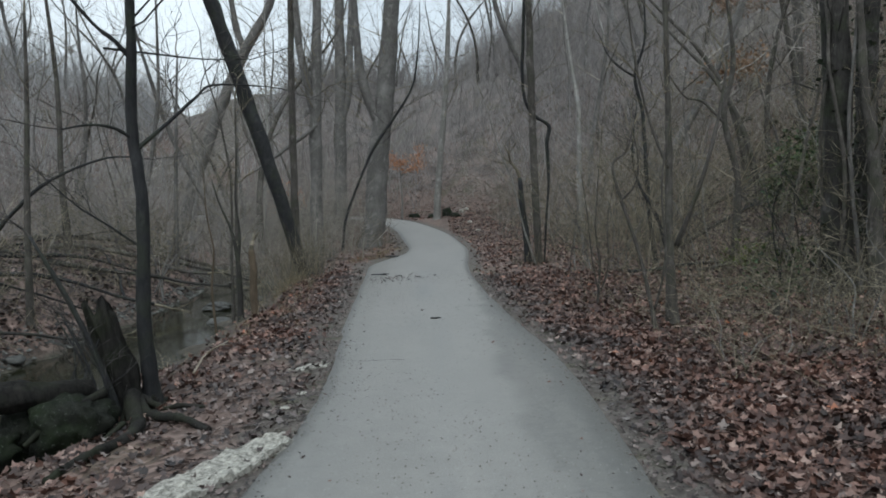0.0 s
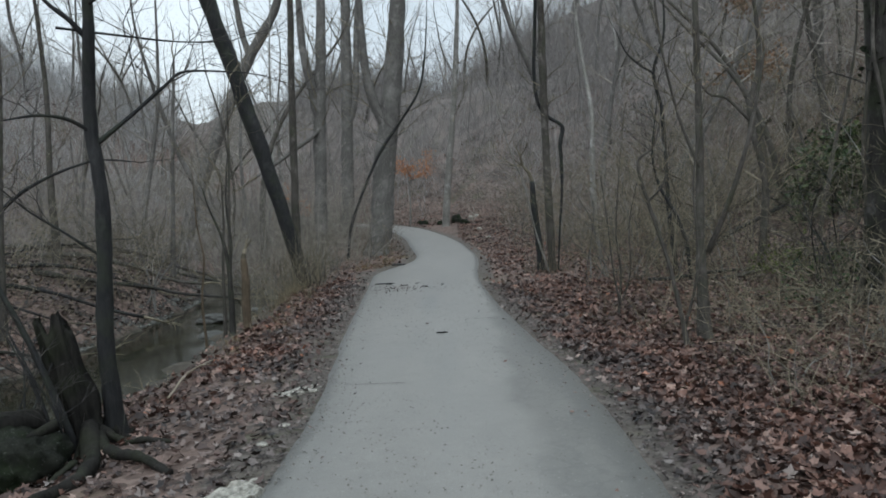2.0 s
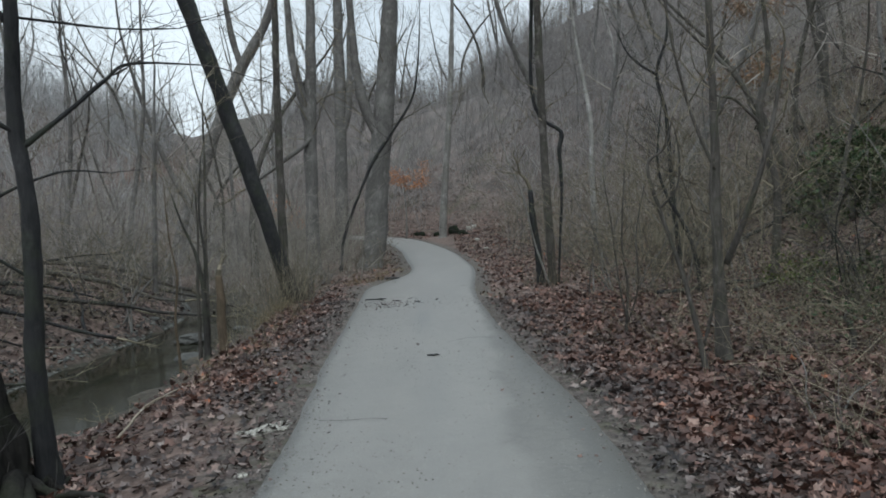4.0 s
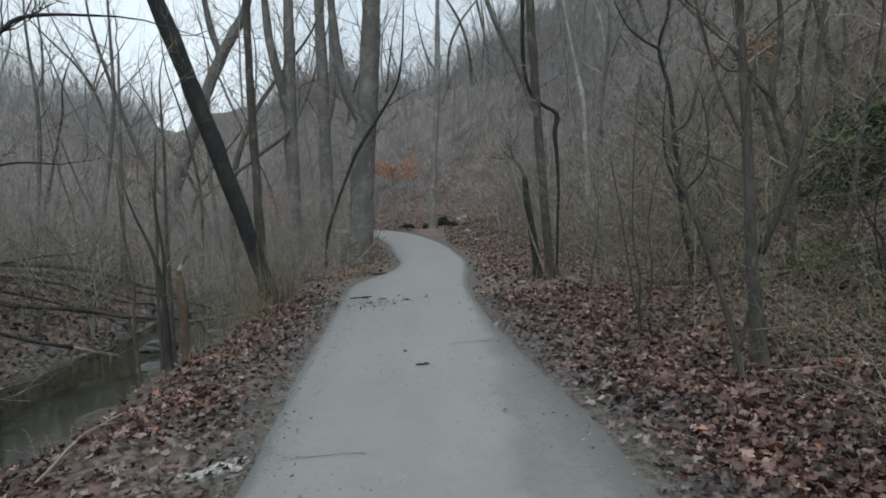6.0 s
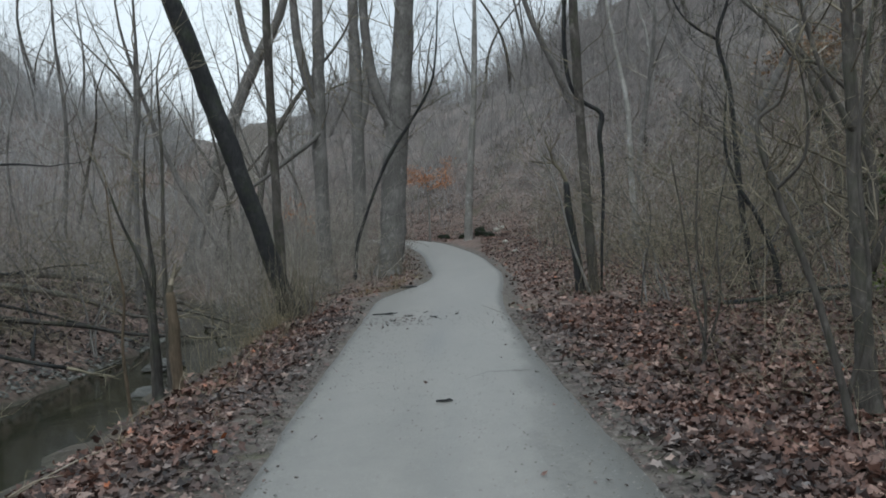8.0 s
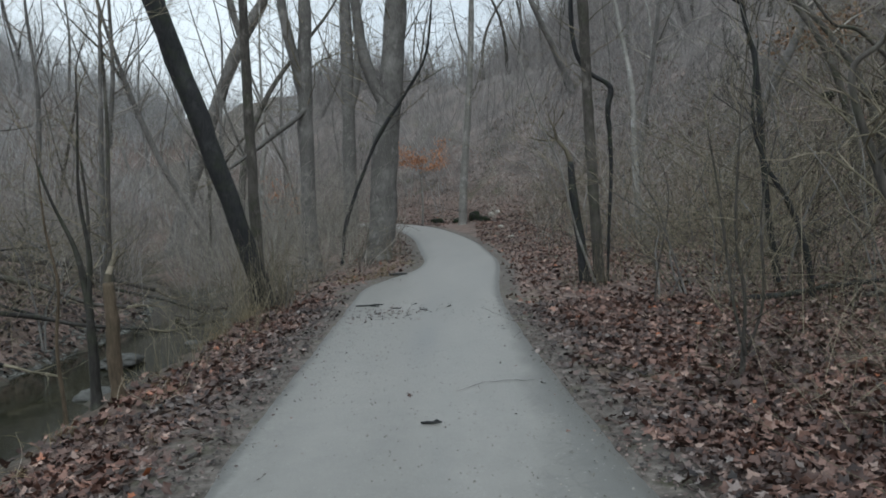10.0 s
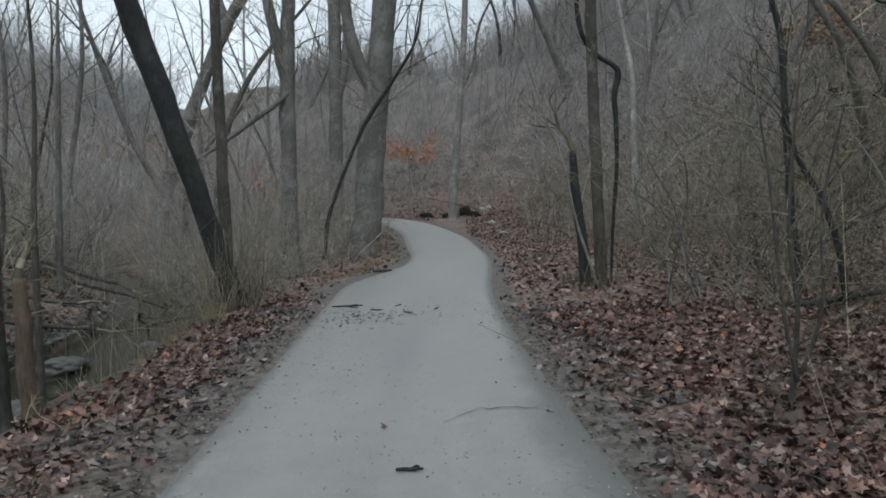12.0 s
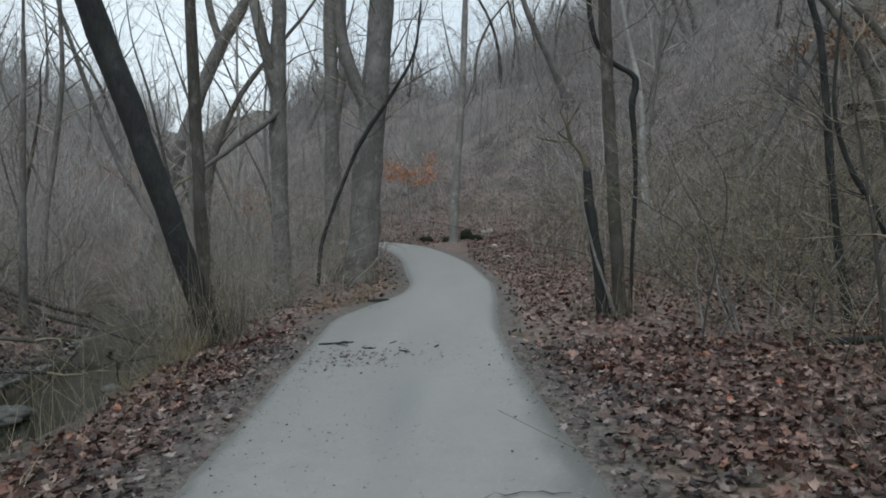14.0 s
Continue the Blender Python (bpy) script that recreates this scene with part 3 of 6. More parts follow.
def ramify(rng, p, d, length, r, depth, out, spread=0.6, lift=0.12, nodes=4, kids=(1, 2)):
    """Grow a wandering branch with side branches into out."""
    p, d = Vector(p), Vector(d).normalized()
    step = length / nodes
    for i in range(nodes):
        d = (d + Vector((rng.gauss(0, 0.24), rng.gauss(0, 0.24), rng.gauss(0, 0.16) + lift * 0.5))).normalized()
        q = p + d * step
        r1 = max(r * (1 - 0.75 * (i + 1) / nodes) + 0.0012, 0.0018)
        r0 = max(r * (1 - 0.75 * i / nodes) + 0.0012, 0.0018)
        out.append((*p, *q, r0, r1))
        p = q
        if depth > 0 and i > 0:
            for _ in range(rng.randint(*kids)):
                turn = Vector((rng.gauss(0, 1), rng.gauss(0, 1), rng.gauss(0.25, 0.6)))
                turn -= d * turn.dot(d)
                c = (d + turn.normalized() * spread * rng.uniform(0.7, 1.5)).normalized()
                ramify(rng, p, c, length * rng.uniform(0.38, 0.62), r1 * 0.6, depth - 1, out, spread, lift, max(2, nodes - 1), kids)


def along(pts, k):
    P = [Vector(p) for p in pts]
    f = k * (len(P) - 1)
    i = min(int(f), len(P) - 2)
    return P[i].lerp(P[i + 1], f - i), (P[i + 1] - P[i]).normalized()


def crown_segs(rng, pts, radii, n, lo, length, depth=2, spread=0.7, kids=(1, 2)):
    out = []
    for _ in range(n):
        k = rng.uniform(lo, 1)
        p, d = along(pts, k)
        r = np.interp(k, np.linspace(0, 1, len(radii)), radii)
        a = rng.uniform(0, 2 * math.pi)
        c = Vector((math.cos(a), math.sin(a), rng.uniform(0.25, 1.1)))
        ramify(rng, p, c, ll := length * rng.uniform(0.6, 1.2) * (1.25 - 0.6 * k), min(float(r) * 0.42, ll * 0.010), depth, out, spread, 0.12, 4, kids)
    p, d = along(pts, 1)
    ramify(rng, p, d, length, radii[-1], depth, out, spread, 0.12, 4, kids)
    return out


def tree(name, label, pts, radii, bark, twigs=None, limbs=(), n=14, lo=0.45, length=2.2, seed=1, category="tree", sides=12, depth=2):
    """A standing tree from its trunk's line; limbs: (points, radii) of boughs of their own."""
    x, y, z = pts[0]
    base = thing(name, x, y, z, label, category)
    rel = [(a - x, b - y, c - z) for a, b, c in pts]
    d1 = Vector(rel[1]) - Vector(rel[0])
    near = tuple(Vector(rel[0]) + d1.normalized() * min(0.35, d1.length * 0.3))
    line = [(0, 0, -0.3), (0, 0, 0.0), near, *rel[1:]]
    rr = [radii[0] * 1.6, radii[0] * 1.3, radii[0] * 1.02, *radii[1:]]
    part("trunk", tube("trunk", line, rr, bark, sides, 0.05, seed, True, 6, 0.22), base)
    rng = random.Random(seed)
    segs = crown_segs(rng, rel, radii, n, lo, length, depth) if n else []
    for lp, lr in limbs:
        lrel = [(a - x, b - y, c - z) for a, b, c in lp]
        limb = part("limb", tube("limb", lrel, lr, bark, 8, 0.06, seed + 5, True, 5, 0.22), base)
        tagged(part("spray", sticks("spray", crown_segs(rng, lrel, lr, 6, 0.25, length * 0.5, 1), twigs or TWIG), limb), kind="stuff")
    if segs:
        tagged(part("crown", sticks("crown", segs, twigs or TWIG), base), kind="stuff")
    return base


# ---- trees that stand by the path ----
def on_ground(x, y, sink=0.03):
    return (x, y, ground_at(x, y) - sink)


tree("leaning_tree", "dark wet-barked tree trunk leaning out over the creek", [on_ground(-3.4, 18.65), (-3.95, 18.3, 2.0), (-4.5, 18.0, 4.0), (-5.05, 17.6, 6.0), (-5.6, 17.2, 8.0), (-6.3, 16.8, 10.5), (-6.9, 16.5, 13)],
     [0.155, 0.165, 0.175, 0.17, 0.155, 0.13, 0.08], BARK_DARK, TWIG_DARK, n=14, lo=0.55, length=2.2, seed=11)
tree("slender_tree", "slender upright dark tree beside the leaning trunk", [on_ground(-3.72, 19.3), (-3.67, 19.1, 2.2), (-3.60, 18.9, 4.5), (-3.5, 18.7, 7), (-3.4, 18.5, 11)],
     [0.11, 0.09, 0.08, 0.07, 0.035], BARK_BROWN, n=10, lo=0.5, length=1.6, seed=12)
tree("thin_tree", "thin dark young tree on the creek bank", [on_ground(-2.83, 7.25), (-2.86, 7.2, 0.6), (-2.80, 7.15, 1.6), (-2.85, 7.12, 2.3), (-2.79, 7.05, 3.0), (-2.76, 7.0, 3.8), (-2.7, 6.9, 5.5), (-2.5, 6.7, 8)],
     [0.085, 0.068, 0.060, 0.054, 0.047, 0.042, 0.034, 0.018], BARK_DARK, TWIG_DARK, n=6, lo=0.6, length=1.2, seed=13, sides=10, depth=1,
     limbs=[([(-2.84, 7.12, 2.22), (-2.95, 6.95, 2.31), (-3.08, 6.75, 2.32), (-3.25, 6.6, 2.27)], [0.018, 0.014, 0.011, 0.006]),
            ([(-2.82, 7.12, 2.12), (-2.6, 7.3, 2.36), (-2.36, 7.45, 2.62), (-2.2, 7.55, 2.76), (-1.7, 7.6, 2.74)], [0.022, 0.019, 0.015, 0.012, 0.005]),
            ([(-2.79, 7.08, 2.92), (-2.9, 6.98, 3.08), (-3.05, 6.9, 3.22), (-3.3, 6.8, 3.55), (-3.6, 6.7, 3.9)], [0.026, 0.022, 0.018, 0.014, 0.008]),
            ([(-3.0, 6.95, 3.02), (-2.6, 7.2, 3.0), (-2.2, 7.4, 2.98), (-1.8, 7.5, 2.99)], [0.012, 0.010, 0.008, 0.004]),
            ([(-2.84, 7.2, 1.2), (-3.05, 7.0, 1.42), (-3.3, 6.9, 1.62), (-3.5, 6.7, 1.9)], [0.012, 0.010, 0.007, 0.004])])
tree("twin_tree", "grey-brown tree with two upright stems", [on_ground(-4.5, 27.3), (-4.46, 27.3, 1.5), (-4.43, 27.3, 3.0), (-4.36, 27.3, 5.2), (-4.24, 27.3, 7.5), (-4.1, 27.3, 12)],
     [0.26, 0.22, 0.21, 0.20, 0.17, 0.09], BARK_GREY, n=20, lo=0.5, length=2.4, seed=14,
     limbs=[([(-4.40, 27.3, 4.6), (-4.58, 27.2, 5.6), (-4.85, 27.2, 7.0), (-5.0, 27.2, 10)], [0.17, 0.16, 0.14, 0.07]),
            ([(-4.36, 27.2, 4.3), (-4.7, 27.0, 3.95), (-5.2, 26.9, 3.6), (-5.9, 26.8, 3.1), (-6.5, 26.7, 2.7)], [0.085, 0.08, 0.075, 0.06, 0.045])])
tree("big_tree", "large grey tree with forked stems at the bend", [on_ground(-2.62, 28.0), (-2.45, 28.1, 1.2), (-2.30, 28.2, 2.9), (-2.10, 28.3, 4.6), (-1.80, 28.4, 7.2), (-1.5, 28.6, 11)],
     [0.38, 0.37, 0.36, 0.34, 0.31, 0.2], BARK_GREY, n=22, lo=0.45, length=2.8, seed=15, sides=16,
     limbs=[([(-2.15, 28.25, 4.2), (-2.5, 28.2, 5.0), (-2.8, 28.2, 6.0), (-2.95, 28.2, 7.5), (-3.1, 28.3, 11)], [0.2, 0.18, 0.16, 0.14, 0.08])])
tree("arching_tree", "thin dark arching tree leaning across the path", [on_ground(-3.62, 27.4), (-3.42, 27.5, 1.1), (-2.66, 27.5, 2.9), (-2.2, 27.4, 3.7), (-1.6, 27.3, 4.5), (-0.95, 27.2, 5.5), (-0.72, 27.2, 6.6), (-0.6, 27.2, 8)],
     [0.05, 0.052, 0.05, 0.065, 0.05, 0.036, 0.028, 0.015], BARK_DARK, TWIG_DARK, n=22, lo=0.25, length=1.0, seed=16, sides=8)
tree("far_forked_tree", "tall grey forked tree leaning over the bottomland", [on_ground(-15.6, 45), (-14.6, 45, 2.6), (-12.6, 45, 7.6), (-11.2, 45, 10.4), (-9.7, 45, 13.0), (-8.6, 45, 16.5)],
     [0.44, 0.38, 0.33, 0.31, 0.24, 0.10], BARK_GREY, n=20, lo=0.5, length=3.5, seed=17,
     limbs=[([(-11.2, 45, 10.3), (-11.6, 45, 11.6), (-11.9, 45, 13.4), (-12.4, 45, 17)], [0.2, 0.18, 0.15, 0.08])])
tree("far_pair_tree", "tall straight grey tree behind the bend", [on_ground(-5.2, 39), (-5.1, 39, 3), (-5.0, 39, 6), (-4.9, 39, 10.5), (-4.8, 39, 15)], [0.34, 0.31, 0.29, 0.25, 0.13], BARK_GREY, n=20, lo=0.45, length=3, seed=18,
     limbs=[([(-5.0, 38.9, 5.6), (-4.55, 38.9, 7), (-4.35, 38.9, 10.5), (-4.2, 38.9, 14)], [0.17, 0.16, 0.13, 0.06])])
tree("pale_tree", "slim pale-barked tree at the foot of the hill", [on_ground(-0.3, 40.6), (-0.1, 40.6, 2.9), (0.22, 40.6, 5.9), (0.5, 40.6, 9.2), (0.75, 40.6, 14)], [0.20, 0.17, 0.15, 0.13, 0.05], BARK_PALE, n=14, lo=0.45, length=2.2, seed=19)
tree("twisted_stem_tree", "olive-brown slim tree at the path's edge", [on_ground(2.42, 19.3), (2.36, 19.2, 1.6), (2.3, 19.1, 3.2), (2.26, 19.0, 5.0), (2.2, 18.8, 8)], [0.09, 0.088, 0.086, 0.085, 0.05], BARK_BROWN, n=12, lo=0.35, length=1.3, seed=20)
tree("snag", "dark broken snag with rough bark", [on_ground(2.15, 19.1), (2.1, 19.1, 0.6), (2.0, 19.1, 1.4), (1.97, 19.1, 2.05)], [0.09, 0.085, 0.075, 0.05], BARK_DARK, n=5, lo=0.2, length=0.9, seed=21, depth=1)
tree("pale_sapling", "pale slanting sapling beside the path", [on_ground(2.3, 18.9), (2.0, 19.0, 0.9), (1.76, 19.0, 2.0), (1.52, 19.0, 2.6), (1.1, 19.0, 4.0)], [0.022, 0.020, 0.018, 0.015, 0.009], BARK_PALE, n=10, lo=0.3, length=0.8, seed=22, sides=7)
tree("twisting_vine", "dark twisting woody vine hanging by the trees", [on_ground(2.56, 19.25), (2.62, 19.25, 0.9), (2.69, 19.25, 1.8), (2.69, 19.25, 2.5), (2.67, 19.25, 2.95), (2.74, 19.25, 3.25), (2.66, 19.25, 3.4), (2.42, 19.25, 3.55), (2.2, 19.2, 3.8), (2.1, 19.2, 4.2), (2.09, 19.2, 4.9), (2.15, 19.1, 6.5), (2.15, 19.0, 8.5)],
     [0.024, 0.028, 0.032, 0.042, 0.05, 0.055, 0.042, 0.038, 0.038, 0.038, 0.042, 0.042, 0.035], BARK_DARK, TWIG_DARK, n=10, lo=0.1, length=0.6, seed=23, category="vine", sides=8, depth=1)
tree("dark_tree", "thick dark vine-clad tree at the foot of the slope", [on_ground(6.05, 11.6), (5.9, 11.4, 1.9), (5.75, 11.2, 3.9), (5.5, 11.0, 7), (5.3, 10.9, 11)], [0.25, 0.20, 0.20, 0.19, 0.12], BARK_SHADE, TWIG_DARK, n=24, lo=0.1, length=1.3, seed=24, sides=14)
tree("dark_tree", "dark tree close behind its vine-clad neighbour", [on_ground(6.75, 11.9), (6.55, 11.8, 2), (6.5, 11.7, 4.5), (6.5, 11.5, 9)], [0.2, 0.16, 0.15, 0.09], BARK_SHADE, TWIG, n=14, lo=0.1, length=1.6, seed=25)
for i, q in enumerate((4.0, 4.9, 3.2)):
    pts = [(6.05 - 0.055 * z + (0.30 + 0.05 * math.sin(2.3 * z + i)) * math.cos(q + 0.35 * math.sin(1.1 * z + 2 * i)), 11.55 - 0.09 * z + 0.32 * math.sin(q + 0.35 * math.sin(1.1 * z + 2 * i)), z - 0.06) for z in (0, 0.7, 1.4, 2.1, 2.8, 3.5, 4.4, 5.4)]
    tree("woody_vine", "pale grey woody vine climbing the dark tree", pts, [0.032, 0.03, 0.026, 0.03, 0.024, 0.022, 0.018, 0.010], (BARK_BROWN, BARK_GREY, BARK_BROWN)[i], TWIG, n=8, lo=0.1, length=0.6, seed=720 + i, category="vine", sides=8, depth=1)
tree("forked_tree", "grey crooked forked stem twined with vine", [on_ground(6.32, 11.0), (6.22, 10.95, 0.9), (6.18, 10.9, 1.7), (6.12, 10.9, 2.4), (5.98, 10.85, 3.1), (5.92, 10.85, 4.0), (5.75, 10.8, 5.6)],
     [0.13, 0.10, 0.095, 0.08, 0.06, 0.05, 0.03], BARK_BROWN, TWIG, n=14, lo=0.2, length=0.9, seed=29, sides=12,
     limbs=[([(6.16, 10.9, 2.0), (6.32, 10.85, 2.5), (6.50, 10.8, 2.95), (6.62, 10.8, 3.7), (6.6, 10.8, 5.0)], [0.06, 0.052, 0.045, 0.035, 0.02]),
            ([(6.10, 10.88, 2.5), (6.2, 10.85, 3.0), (6.45, 10.85, 3.35), (6.7, 10.8, 3.5)], [0.035, 0.03, 0.025, 0.012])])
rv = random.Random(81)
for i in range(13):
    x, y = rv.uniform(3.4, 8.0), rv.uniform(11.5, 21)
    hh, p, d = rv.uniform(1.6, 4.2), [on_ground(x, y)], [rv.gauss(0, 0.3), rv.gauss(0, 0.2)]
    for k in range(5):
        d = [d[0] + rv.gauss(0, 0.32), d[1] + rv.gauss(0, 0.2)]
        p.append((p[-1][0] + d[0] * hh / 6, p[-1][1] + d[1] * hh / 6, p[-1][2] + hh / 5))
    r = rv.uniform(0.010, 0.019)
    tree("crooked_sapling", "thin pale crooked sapling in the undergrowth", p, [r * (1 - 0.14 * k) for k in range(6)], (BARK_PALE, BARK_GREY)[i % 2], TWIG, n=7, lo=0.25, length=0.7, seed=740 + i, category="sapling", sides=6, depth=1)
tree("sapling", "grey-green mossy young tree with spreading stems among leaves", [on_ground(2.98, 9.9), (2.95, 9.9, 0.7), (2.94, 9.9, 1.4), (2.96, 9.95, 2.4), (2.92, 9.95, 4.2), (2.86, 9.9, 7.0)], [0.078, 0.058, 0.050, 0.044, 0.034, 0.014], BARK_BROWN, TWIG, n=22, lo=0.22, length=1.0, seed=26, sides=10,
     limbs=[([(3.05, 9.95, 0.9), (3.25, 9.8, 1.5), (3.5, 9.8, 2.3), (3.7, 9.9, 3.2)], [0.034, 0.027, 0.022, 0.012]),
            ([(2.94, 9.9, 1.9), (2.72, 9.95, 2.5), (2.5, 9.9, 3.4), (2.4, 9.9, 4.4)], [0.022, 0.018, 0.014, 0.007])])
tree("sapling", "dark leaning crooked sapling before the mossy tree", [on_ground(2.62, 9.35), (2.54, 9.4, 0.35), (2.42, 9.45, 0.9), (2.22, 9.5, 1.55), (2.13, 9.5, 1.95), (2.30, 9.5, 2.12), (2.40, 9.5, 2.45)], [0.032, 0.025, 0.022, 0.020, 0.017, 0.013, 0.007], BARK_BROWN, TWIG, n=9, lo=0.3, length=0.6, seed=36, sides=8, depth=1,
     limbs=[([(2.6, 9.4, 0.1), (2.72, 9.3, 0.8), (2.68, 9.3, 1.7), (2.8, 9.3, 2.6)], [0.018, 0.015, 0.012, 0.006]),
            ([(2.22, 9.5, 1.5), (2.38, 9.4, 1.7), (2.42, 9.4, 2.0), (2.36, 9.35, 2.3)], [0.012, 0.010, 0.008, 0.005])])
tree("sapling", "thin dark many-stemmed sapling in the leaf litter", [on_ground(2.46, 12.15), (2.50, 12.15, 0.5), (2.44, 12.15, 1.1), (2.52, 12.15, 2.2)], [0.022, 0.018, 0.014, 0.006], BARK_BROWN, n=12, lo=0.2, length=0.8, seed=27, sides=8,
     limbs=[([(2.48, 12.1, 0.0), (2.38, 12.1, 0.5), (2.30, 12.1, 1.3), (2.2, 12.1, 2.0)], [0.016, 0.014, 0.010, 0.005]), ([(2.50, 12.1, 0.05), (2.62, 12.05, 0.5), (2.6, 12.0, 1.2), (2.75, 12.0, 1.9)], [0.014, 0.012, 0.009, 0.005])])
for i, (x, y, h, r, bark, lean) in enumerate([(-3.6, 12.9, 2.0, 0.028, BARK_BROWN, 0.05), 
                                              (-3.7, 13.6, 3.4, 0.035, BARK_BROWN, 0.1), (-6.3, 11.5, 4.5, 0.06, BARK_BROWN, 0.2), (-8.6, 17.5, 6.5, 0.09, BARK_BROWN, -0.2), (-7.2, 20.5, 5.5, 0.07, BARK_GREY, 0.3)]):
    tree("sapling", "slim bare sapling on the creek bank", [on_ground(x, y), (x + lean * 0.3, y, h * 0.35), (x + lean * 0.5, y + 0.1, h * 0.7), (x + lean, y, h)], [r, r * 0.8, r * 0.6, r * 0.35], bark, n=9 if h > 3 else 3, lo=0.3, length=0.9 if h > 3 else 0.45, seed=40 + i, sides=8, category="sapling")

tree("broken_post", "stripped tan broken stem standing on the creek bank", [on_ground(-3.10, 12.38), (-3.11, 12.38, 0.15), (-3.10, 12.38, 0.5), (-3.115, 12.38, 0.84)], [0.060, 0.064, 0.060, 0.046], BARK_TAN, TWIG, n=3, lo=0.1, length=0.3, seed=37, sides=11, category="snag", depth=1)
tree("sapling", "thin crooked tan sapling at the water's edge", [on_ground(-3.92, 12.95), (-3.96, 12.95, 0.2), (-3.90, 12.95, 0.8), (-3.99, 12.95, 1.4), (-4.02, 12.95, 2.2)], [0.022, 0.019, 0.016, 0.012, 0.005], BARK_TAN, TWIG, n=7, lo=0.2, length=0.5, seed=39, sides=7, category="sapling", depth=1)
tree("forked_sapling", "dark forked sapling leaning from the creek bank", [on_ground(-3.36, 12.5), (-3.36, 12.5, 0.25), (-3.38, 12.5, 0.7), (-3.46, 12.5, 1.15), (-3.62, 12.45, 1.6), (-3.72, 12.4, 2.0)], [0.050, 0.043, 0.036, 0.024, 0.015, 0.006], BARK_SHADE, TWIG, n=7, lo=0.3, length=0.6, seed=38, sides=9, category="sapling", depth=1,
     limbs=[([(-3.37, 12.5, 0.6), (-3.32, 12.48, 1.1), (-3.36, 12.45, 1.7), (-3.28, 12.4, 2.5)], [0.026, 0.022, 0.016, 0.007])])
tree("arching_sapling", "dark sapling arching over the creek bank", [on_ground(-8.5, 14.0), (-8.13, 14, 1.25), (-7.79, 14, 1.6), (-7.35, 14, 1.98), (-6.71, 14, 2.3), (-5.97, 14, 2.5), (-5.25, 14, 2.44)],
     [0.05, 0.045, 0.04, 0.034, 0.026, 0.018, 0.008], BARK_DARK, TWIG_DARK, n=9, lo=0.3, length=0.7, seed=31, sides=8, category="sapling", depth=1)
tree("crooked_tree", "dark crooked forked tree on the lower slope", [on_ground(4.95, 17.7), (4.8, 17.7, 1.2), (4.72, 17.7, 2.6), (4.66, 17.7, 3.5), (4.5, 17.7, 4.3), (4.72, 17.6, 5.2), (4.6, 17.6, 7)],
     [0.055, 0.05, 0.046, 0.042, 0.036, 0.026, 0.012], BARK_DARK, TWIG_DARK, n=16, lo=0.25, length=1.1, seed=32, sides=8,
     limbs=[([(4.52, 17.7, 4.25), (4.2, 17.7, 4.45), (3.9, 17.7, 4.75), (3.7, 17.7, 5.2)], [0.03, 0.024, 0.018, 0.010])])
tree("crooked_tree", "thin dark crooked tree on the lower slope", [on_ground(4.75, 16.0), (4.65, 16.0, 0.6), (4.45, 16.0, 1.2), (4.15, 16.0, 1.75), (4.0, 16.0, 2.4), (4.1, 16.0, 3.4)],
     [0.045, 0.042, 0.038, 0.03, 0.022, 0.010], BARK_DARK, TWIG_DARK, n=12, lo=0.2, length=0.9, seed=33, sides=8)
tree("crooked_tree", "bare crooked tree among the brush", [on_ground(6.3, 16.5), (6.4, 16.5, 1.8), (6.1, 16.5, 3.2), (6.3, 16.5, 4.4), (6.0, 16.4, 6.5)],
     [0.08, 0.07, 0.06, 0.05, 0.02], BARK_BROWN, TWIG, n=16, lo=0.2, length=1.5, seed=34, sides=9, limbs=[([(6.15, 16.5, 3.0), (5.6, 16.4, 3.5), (5.2, 16.3, 3.6), (4.8, 16.2, 4.1)], [0.035, 0.028, 0.02, 0.01])])

# the broken stump, its roots and the fallen log
stump = thing("stump", *on_ground(-2.93, 7.08, 0.05), "dark jagged broken stump with exposed roots on the bank", "stump")


def stump_mesh():
    rng = random.Random(3)
    sides, rings = 36, 18
    V, F = [], []
    across = [math.cos(2 * math.pi * q / sides - 0.39) for q in range(sides)]
    spire = [float(np.interp(u, [-1, -0.85, -0.45, -0.25, -0.1, 0.45, 0.7, 1], [0.06, 0.10, -0.10, -0.04, 0.09, 0.10, 0.0, -0.05])) + rng.uniform(-0.025, 0.025) for u in across]
    for i in range(rings):
        k = i / (rings - 1)
        r = 0.19 - 0.05 * float(smoothstep(0, 0.35, k)) - 0.005 * k
        for s in range(sides):
            a = 2 * math.pi * s / sides
            d = Vector((math.cos(a), math.sin(a), 2.2 * k))
            rr = r * (1 + 0.10 * math.sin(7 * a + 1.5 * k) + 0.30 * noise.noise(d * 2.1) + 0.16 * noise.noise(Vector((d.x * 7, d.y * 7, d.z * 1.5))))
            rr *= 0.72 + 0.28 * abs(across[s])
            V.append((-0.30 * k + rr * math.cos(a), rr * math.sin(a), 1.16 * k - 0.12 + spire[s] * k ** 3))
    for i in range(rings - 1):
        for s in range(sides):
            t = (s + 1) % sides
            F += [i * sides + s, i * sides + t, (i + 1) * sides + t, (i + 1) * sides + s]
    V.append((-0.28, 0, 0.84))
    c = len(V) - 1
    for s in range(0, sides, 2):
        q = (rings - 1) * sides
        F += [q + s, q + s + 1, q + (s + 2) % sides, c]
    return mesh_of("stem", V, F, 4, DEAD_WOOD, True)


